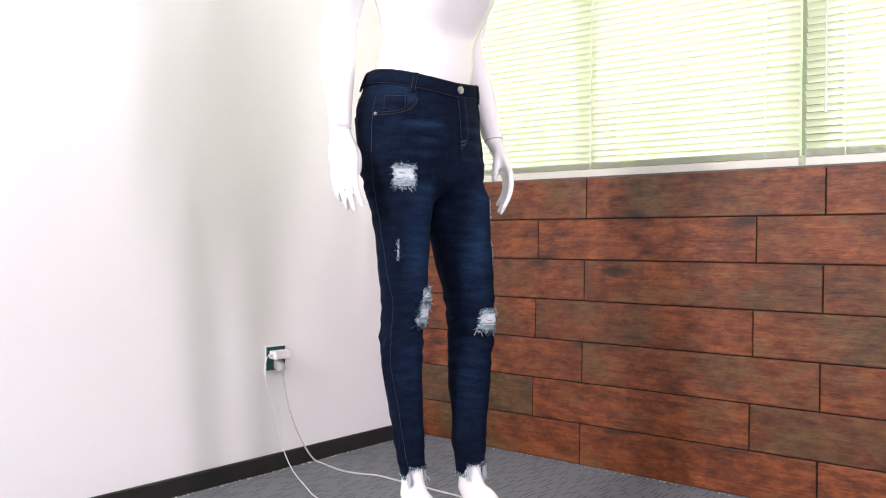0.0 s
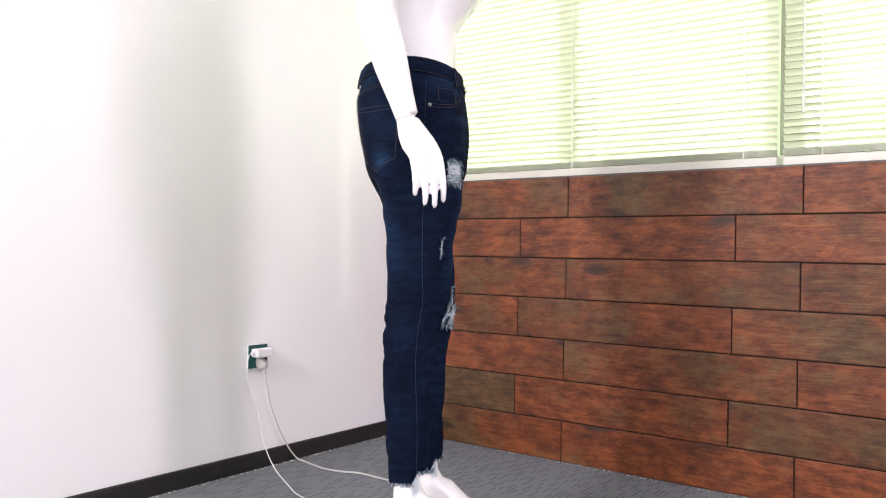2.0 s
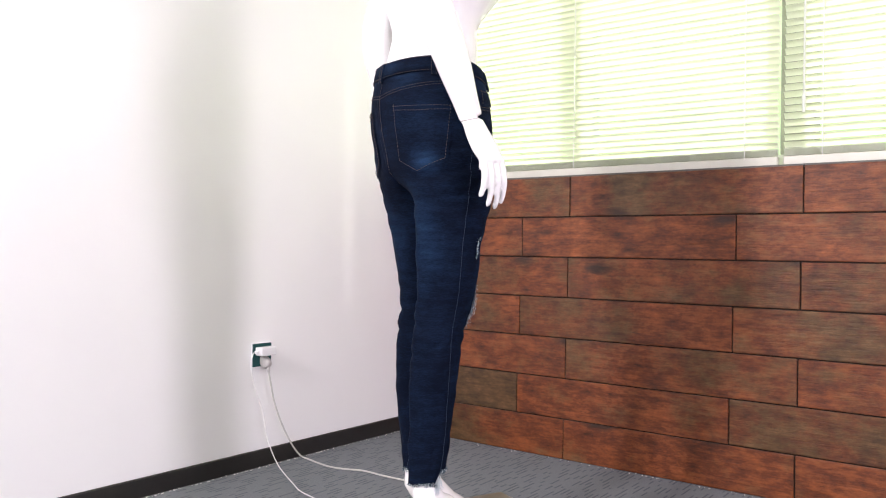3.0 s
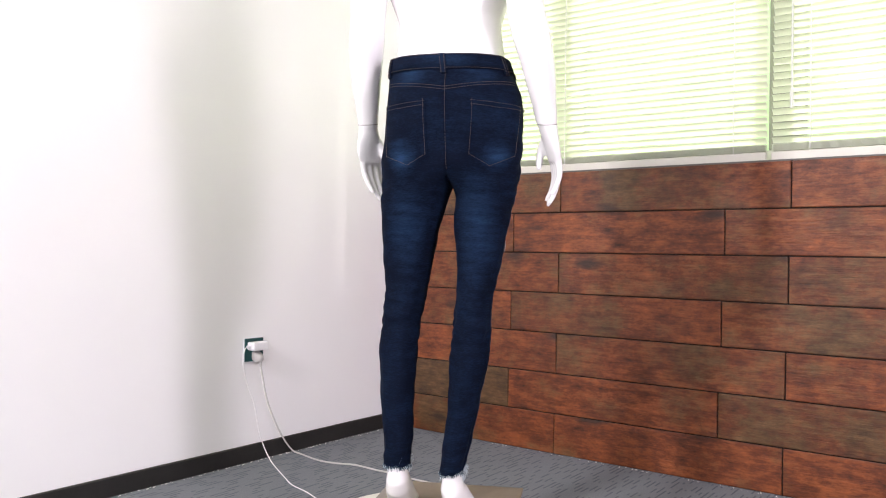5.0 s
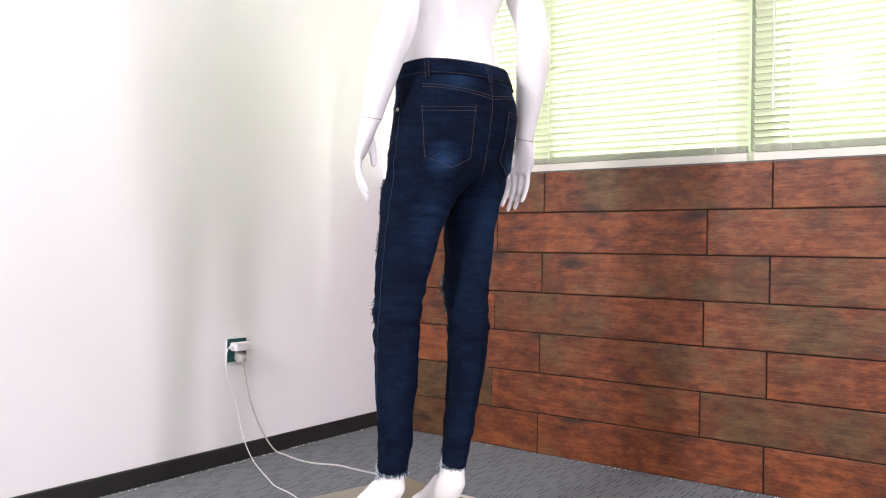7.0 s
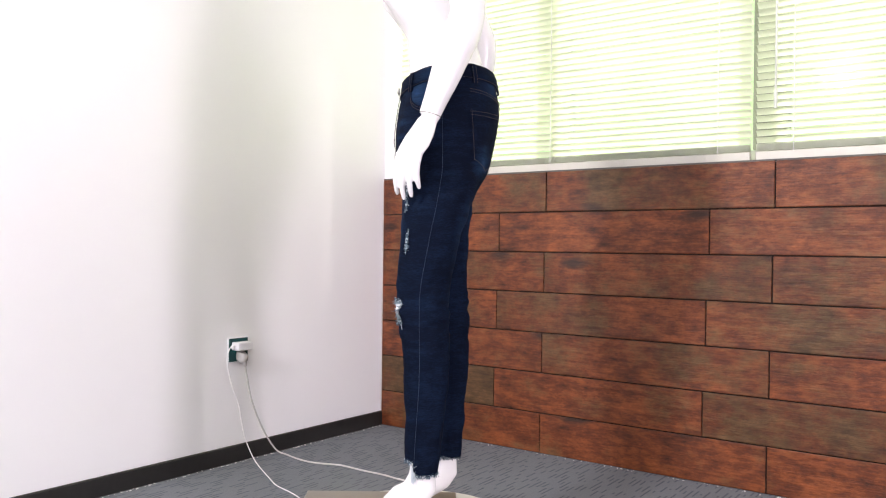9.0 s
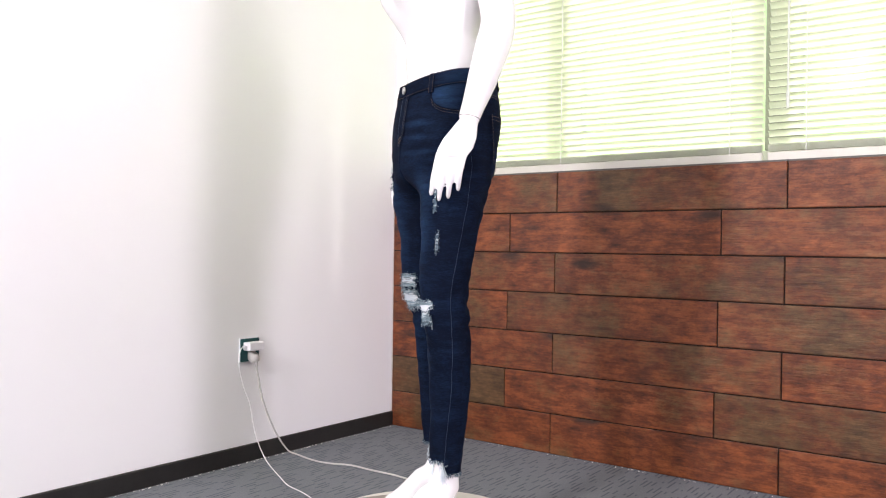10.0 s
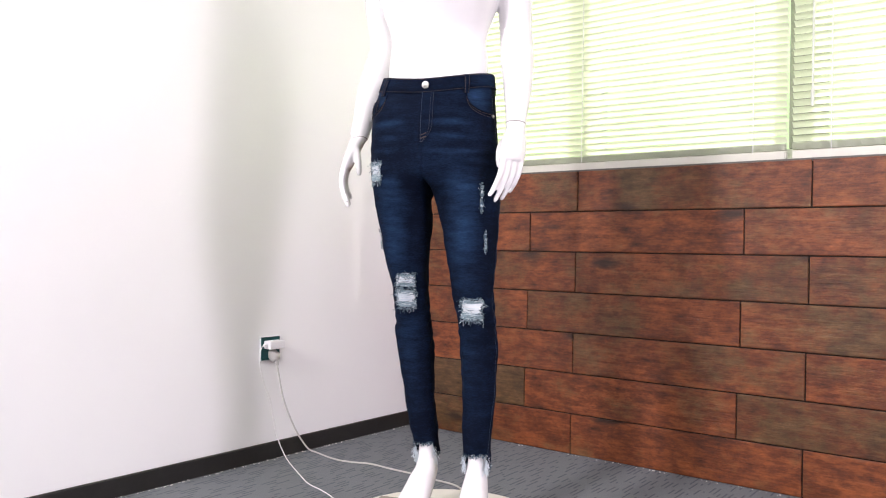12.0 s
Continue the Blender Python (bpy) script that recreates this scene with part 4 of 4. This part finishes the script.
def mannequin():
    bm = bmesh.new()
    # trunk: z, front x, back x, left y, right y
    trunk = ((1.62, -0.020, -0.120, -0.010, -0.110), (1.56, -0.015, -0.125, -0.005, -0.115), (1.52, 0.000, -0.140, 0.040, -0.156), (1.47, 0.020, -0.165, 0.105, -0.222),
             (1.42, 0.052, -0.180, 0.122, -0.214), (1.37, 0.068, -0.176, 0.105, -0.197), (1.32, 0.050, -0.160, 0.086, -0.180), (1.27, 0.022, -0.150, 0.068, -0.168),
             (1.22, 0.018, -0.160, 0.070, -0.174), (1.17, 0.014, -0.172, 0.070, -0.180), (1.10, 0.006, -0.172, 0.066, -0.182), (1.0, 0.0, -0.166, 0.070, -0.184), (0.94, -0.005, -0.14, 0.075, -0.176))
    rings = []
    N = 44
    for i in range(60):
        z = 1.62 - 0.68 * i / 59
        f, b, l, r = lerp_table(trunk, z)
        cx, cy, hx, hy = (f + b) / 2, (l + r) / 2, (f - b) / 2, (l - r) / 2
        ring = []
        for k in range(N):
            a = k * math.tau / N
            c, s = math.cos(a), math.sin(a)
            x, y = cx + 0.009 + hx * math.copysign(abs(c) ** 0.9, c), cy + 0.000 + hy * math.copysign(abs(s) ** 0.9, s)
            for m in (0.055, -0.060):
                x += 0.026 * math.exp(-((z - 1.375) / 0.045) ** 2 - ((y - cy - m) / 0.045) ** 2) * max(0, c)
            if c < 0: x += 0.010 * math.exp(-((y - cy) / 0.03) ** 2) * smoothstep(1.1, 1.25, z)
            ring.append(bm.verts.new((x, y, z)))
        rings.append(ring)
    skin_rings(bm, rings)
    # arms, with a seam at the wrist, and fingers
    def arm(sh, el, wr, s, out):
        pts = smoothpath([sh, (Vector(sh) * 0.5 + Vector(el) * 0.5) + Vector((0, 0.008 * s, 0)), el, Vector(el).lerp(Vector(wr), 0.5) + Vector((-0.003, 0.004 * s, 0)), wr], 7)
        n = len(pts)
        prof = ((0, 0.045), (0.25, 0.043), (0.5, 0.040), (0.62, 0.0415), (0.8, 0.0345), (0.93, 0.0265), (1, 0.0238))
        rad = []
        for i in range(n):
            t = i / (n - 1)
            j = max(q for q in range(len(prof) - 1) if prof[q][0] <= t)
            (t0, r0), (t1, r1) = prof[j], prof[j + 1]
            rad.append(r0 + (r1 - r0) * (t - t0) / (t1 - t0))
        tube(bm, pts, rad, 20)
        w = Vector(wr)
        d = (w - pts[-3]).normalized()
        d = (d * 0.6 + Vector((0.16, 0.0, -0.98)) * 0.4).normalized()
        # palm: broad along x, thin along y
        turn = radians(34 if s > 0 else 14)
        A = Vector((math.cos(turn), -s * math.sin(turn), 0))
        B = Vector((-A.y, A.x, 0))
        def flat(path, dims):
            rr = []
            for c, (hx, hy) in zip(path, dims):
                rr.append([bm.verts.new(c + A * math.cos(k * math.tau / 16) * hx + B * math.sin(k * math.tau / 16) * hy) for k in range(16)])
            skin_rings(bm, rr)
        palm = [w + d * t + Vector((t * 0.19, out * t, 0)) for t in (0.002, 0.02, 0.045, 0.07, 0.088)]
        flat(palm, ((0.0225, 0.0225), (0.029, 0.020), (0.038, 0.0175), (0.041, 0.015), (0.036, 0.012)))
        k0 = palm[-1]
        for i, (dx, ln) in enumerate(((0.0275, 0.092), (0.0095, 0.104), (-0.0090, 0.099), (-0.0270, 0.081))):
            b0 = k0 + A * dx + Vector((0, 0, 0.006))
            bend = -s * 0.007 * s
            fan = dx * 0.08
            path = [b0] + [b0 + A * (fan * p + 0.005 * p) + B * (bend * s * q) + Vector((0.09 * ln * h, (-0.16 if s > 0 else -0.02) * ln * h, -ln * h)) for p, q, h in ((0.4, -0.5, 0.4), (0.8, 0.6, 0.75), (1.0, 2.4, 1.0))]
            pp = smoothpath(path, 4)
            tube(bm, pp, [0.0086 - 0.0028 * j / (len(pp) - 1) for j in range(len(pp) - 1)] + [0.0035], 10)
        b0 = palm[1] + A * 0.017 + Vector((0, 0, -0.005))
        pp = smoothpath([b0, b0 + A * 0.018 - B * (0.010 * s) + Vector((0, 0, -0.030)), b0 + A * 0.020 - B * (0.014 * s) + Vector((0, 0, -0.058)), b0 + A * 0.016 - B * (0.015 * s) + Vector((0, 0, -0.078))], 4)
        tube(bm, pp, [0.0115 - 0.005 * j / (len(pp) - 1) for j in range(len(pp) - 1)] + [0.0035], 10)
    arm((-0.070, 0.110, 1.475), (-0.110, 0.132, 1.285), (-0.028, 0.152, 1.050), 1, 0.0)
    arm((-0.092, -0.214, 1.475), (-0.160, -0.230, 1.285), (-0.093, -0.276, 1.042), -1, -0.12)
    # lower legs and raised-heel feet
    for tab, s in ((LEFT, 1), (RIGHT, -1)):
        upper = []
        for z in (0.96, 0.90, 0.84, 0.78, 0.70, 0.62, 0.54, 0.46, 0.38, 0.31):
            f, b, l, r, _ = lerp_table(tab, z)
            k = 0.40 if z > 0.4 else 0.35
            upper.append((((f + b) / 2, (l + r) / 2, z), (f - b) * k, (l - r) * k))
        f, b, l, r, _ = lerp_table(tab, 0.26)
        cx, cy = (f + b) / 2 - 0.002, (l + r) / 2
        shin = upper + [((cx, cy, 0.270), 0.029, 0.0205), ((cx + 0.001, cy, 0.240), 0.031, 0.022), ((cx + 0.006, cy, 0.212), 0.040, 0.027),
                ((cx + 0.028, cy + s * 0.003, 0.190), 0.049, 0.031), ((cx + 0.060, cy + s * 0.006, 0.165), 0.044, 0.035), ((cx + 0.092, cy + s * 0.009, 0.145), 0.036, 0.039), ((cx + 0.125, cy + s * 0.010, 0.1345), 0.026, 0.038), ((cx + 0.150, cy + s * 0.009, 0.1300), 0.010, 0.025)]
        rings = []
        tilt = (0,) * 10 + (0, 8, 20, 38, 52, 62, 68, 70)
        for (c, hx, hy), tl in zip(shin, tilt):
            t = radians(tl)
            rings.append([bm.verts.new(Vector(c) + Vector((math.cos(a) * hx * math.cos(t), math.sin(a) * hy, math.cos(a) * hx * math.sin(t) * (0.62 if math.cos(a) < 0 else 0.75)))) for a in (k * math.tau / 24 for k in range(24))])
        for r in rings:
            for v in r: v.co.z = max(v.co.z, 0.1195)
        skin_rings(bm, rings)
    bmesh.ops.recalc_face_normals(bm, faces=bm.faces)
    ob = part("mannequin", bm, SKIN, smooth=True)
    md = ob.modifiers.new("fusing", "REMESH")
    md.mode, md.voxel_size, md.use_smooth_shade = "VOXEL", 0.0034, True
    md = ob.modifiers.new("rounding", "SMOOTH")
    md.iterations, md.factor = 5, 0.5
    return tagged(ob, "glossy white headless display mannequin standing with arms lowered", "mannequin")

def turntable():
    thing = empty("turntable", STAND)
    tagged(thing, "round cream plastic motorised turntable on the carpet", "turntable")
    bm = bmesh.new()
    cyl(bm, Matrix.Translation((0, 0, 0.042)), 0.215, 0.078, 64, bev=0.006)
    part("base", bm, PLATTER, thing, smooth=False)
    bm = bmesh.new()
    cyl(bm, Matrix.Translation((0, 0, TOP - 0.0135)), 0.25, 0.027, 96, bev=0.005)
    platter = part("platter", bm, PLATTER, thing)
    return thing, platter

def base_plate():
    bm = boxed(-0.105, 0.285, -0.205, 0.160, TOP + 0.0003, TOP + 0.0065, bev=0.002, seg=2)
    ob = part("base_plate", bm, PLATE)
    part("support_rod", cyl(bmesh.new(), Matrix.Translation((-0.02, -0.015, TOP + 0.02)), 0.006, 0.03, 16), STEEL, ob, "short steel rod")
    return tagged(ob, "flat brown smoked mannequin stand plate on the turntable", "stand plate")

# ---- wall socket, plugs and cables ----
def socket():
    thing = empty("wall_socket", pose(0, -0.781, 0.395))
    tagged(thing, "teal faced wall socket in a white frame on the white wall", "wall socket")
    part("socket_frame", boxed(0.0005, 0.006, -0.044, 0.044, -0.043, 0.043, bev=0.0015), WHITE_PLASTIC, thing)
    part("socket_face", boxed(0.004, 0.0085, -0.0415, 0.0415, -0.0405, 0.0405, bev=0.001), SOCKET, thing, "glossy teal socket face")
    bm = bmesh.new()
    for y, a in ((-0.008, 30), (0.008, -30), (0, 0)):
        m = Matrix.Translation((0.0086, y, -0.012 if a else -0.002)) @ Matrix.Rotation(radians(a), 4, "X") @ Matrix.Diagonal((0.001, 0.0022, 0.007, 1))
        bmesh.ops.create_cube(bm, size=1, matrix=m)
    part("socket_slot", bm, BASEBOARD, thing)
    ad = empty("charger", pose(0, -0.775, 0.410))
    tagged(ad, "white phone charger plugged into the wall socket", "charger")
    bm = boxed(0.0087, 0.047, -0.038, 0.028, -0.015, 0.014, bev=0.004, seg=2)
    part("charger_body", bm, WHITE_PLASTIC, ad)
    part("cable_plug", boxed(0.020, 0.032, -0.052, -0.0385, -0.006, 0.004, bev=0.002), WHITE_PLASTIC, ad)
    pl = empty("power_plug", pose(0, -0.777, 0.374))
    tagged(pl, "grey three-pin power plug in the wall socket", "power plug")
    bm = bmesh.new()
    rr = []
    for x, hy, hz, dz in ((0.0087, 0.015, 0.018, 0.0), (0.014, 0.016, 0.020, -0.002), (0.026, 0.0145, 0.021, -0.006), (0.038, 0.013, 0.014, -0.006), (0.045, 0.008, 0.008, -0.009)):
        rr.append([bm.verts.new((x, math.copysign(abs(math.cos(a)) ** 0.6, math.cos(a)) * hy, dz + math.copysign(abs(math.sin(a)) ** 0.6, math.sin(a)) * hz)) for a in (k * math.tau / 20 for k in range(20))])
    skin_rings(bm, rr)
    bmesh.ops.recalc_face_normals(bm, faces=bm.faces)
    part("plug_body", bm, GREY_PLASTIC, pl, smooth=True)
    part("strain_relief", tube(bmesh.new(), smoothpath([(0.034, 0.000, -0.014), (0.036, 0.002, -0.026), (0.036, 0.003, -0.038)], 3), [0.006] * 3 + [0.0052] * 3 + [0.004], 10), GREY_PLASTIC, pl, smooth=True)

def cable(name, pts, r, material, label):
    ob = part(name, tube(bmesh.new(), smoothpath(pts, 8), r, 8), material, smooth=True)
    return tagged(ob, label, "cable")

def crumbs():
    """Plaster crumbs lying on the carpet along the walls."""
    rng = random.Random(8)
    bm = bmesh.new()
    for i in range(270):
        if i % 3: x, y = 0.014 + abs(rng.gauss(0, 0.006)), -rng.uniform(0.01, 1.7)
        else: x, y = rng.uniform(0.4, 2.2), -0.006 - abs(rng.gauss(0, 0.01))
        r = rng.uniform(0.0008, 0.0026)
        bmesh.ops.create_icosphere(bm, subdivisions=1, radius=r, matrix=Matrix.Translation((x, y, r * 0.7)) @ Matrix.Diagonal((1, rng.uniform(0.7, 1.5), 0.8, 1)))
    tagged(part("plaster_crumbs", bm, CRUMB), "tiny white plaster crumbs along the foot of the walls", "crumbs", kind="stuff")
    bm = bmesh.new()
    for i in range(60):
        z = 0.06 + 0.99 * i / 60
        bmesh.ops.create_icosphere(bm, subdivisions=1, radius=0.0035 * rng.uniform(0.5, 1.1), matrix=Matrix.Translation((0.0025, -0.002, z)) @ Matrix.Diagonal((0.7, 0.7, 3.2, 1)))
    tagged(part("corner_filler", bm, CRUMB), "uneven white filler bead in the corner of the walls", "filler", kind="structure")

WALL = structure()
windows()
blind(0.0625, 1.518, -44)
blind(1.536, 2.99, -42)
blind(3.005, 3.74, -44)
socket()
cable("charger_cable", [(0.026, -0.828, 0.409), (0.028, -0.838, 0.402), (0.03, -0.848, 0.363), (0.03, -0.828, 0.282), (0.03, -0.798, 0.215), (0.03, -0.784, 0.157), (0.032, -0.770, 0.095), (0.044, -0.755, 0.040),
                        (0.09, -0.762, 0.003), (0.258, -0.855, 0.003), (0.335, -0.895, 0.003), (0.419, -0.917, 0.003), (0.487, -0.941, 0.003), (0.62, -1.00, 0.003), (0.84, -1.08, 0.004)], 0.0019, CABLE_WHITE, "thin white charger cable hanging down and lying on carpet")
cable("power_cable", [(0.036, -0.774, 0.338), (0.036, -0.768, 0.31), (0.036, -0.741, 0.209), (0.036, -0.687, 0.099), (0.040, -0.630, 0.020), (0.075, -0.613, 0.004), (0.187, -0.634, 0.004), (0.259, -0.624, 0.004), (0.328, -0.597, 0.004),
                      (0.423, -0.598, 0.004), (0.522, -0.595, 0.004), (0.586, -0.602, 0.004), (0.714, -0.610, 0.004), (0.82, -0.70, 0.004), (0.93, -0.93, 0.012)], 0.0030, CABLE_GREY, "light grey power cable running along the carpet to the turntable")
TABLE, PLATTER_PART = turntable()
PLATE_THING = base_plate()
FIGURE = mannequin()
JEANS = jeans()
crumbs()
planks(WALL)

def motions():
    rows = [(t, STAND @ Matrix.Rotation(radians(a), 4, "Z")) for t, a in TURNS]
    walk(FIGURE, rows)
    walk(JEANS, rows)
    walk(PLATE_THING, rows)
    walk(PLATTER_PART, [(t, Matrix.Rotation(radians(a), 4, "Z")) for t, a in TURNS])

motions()
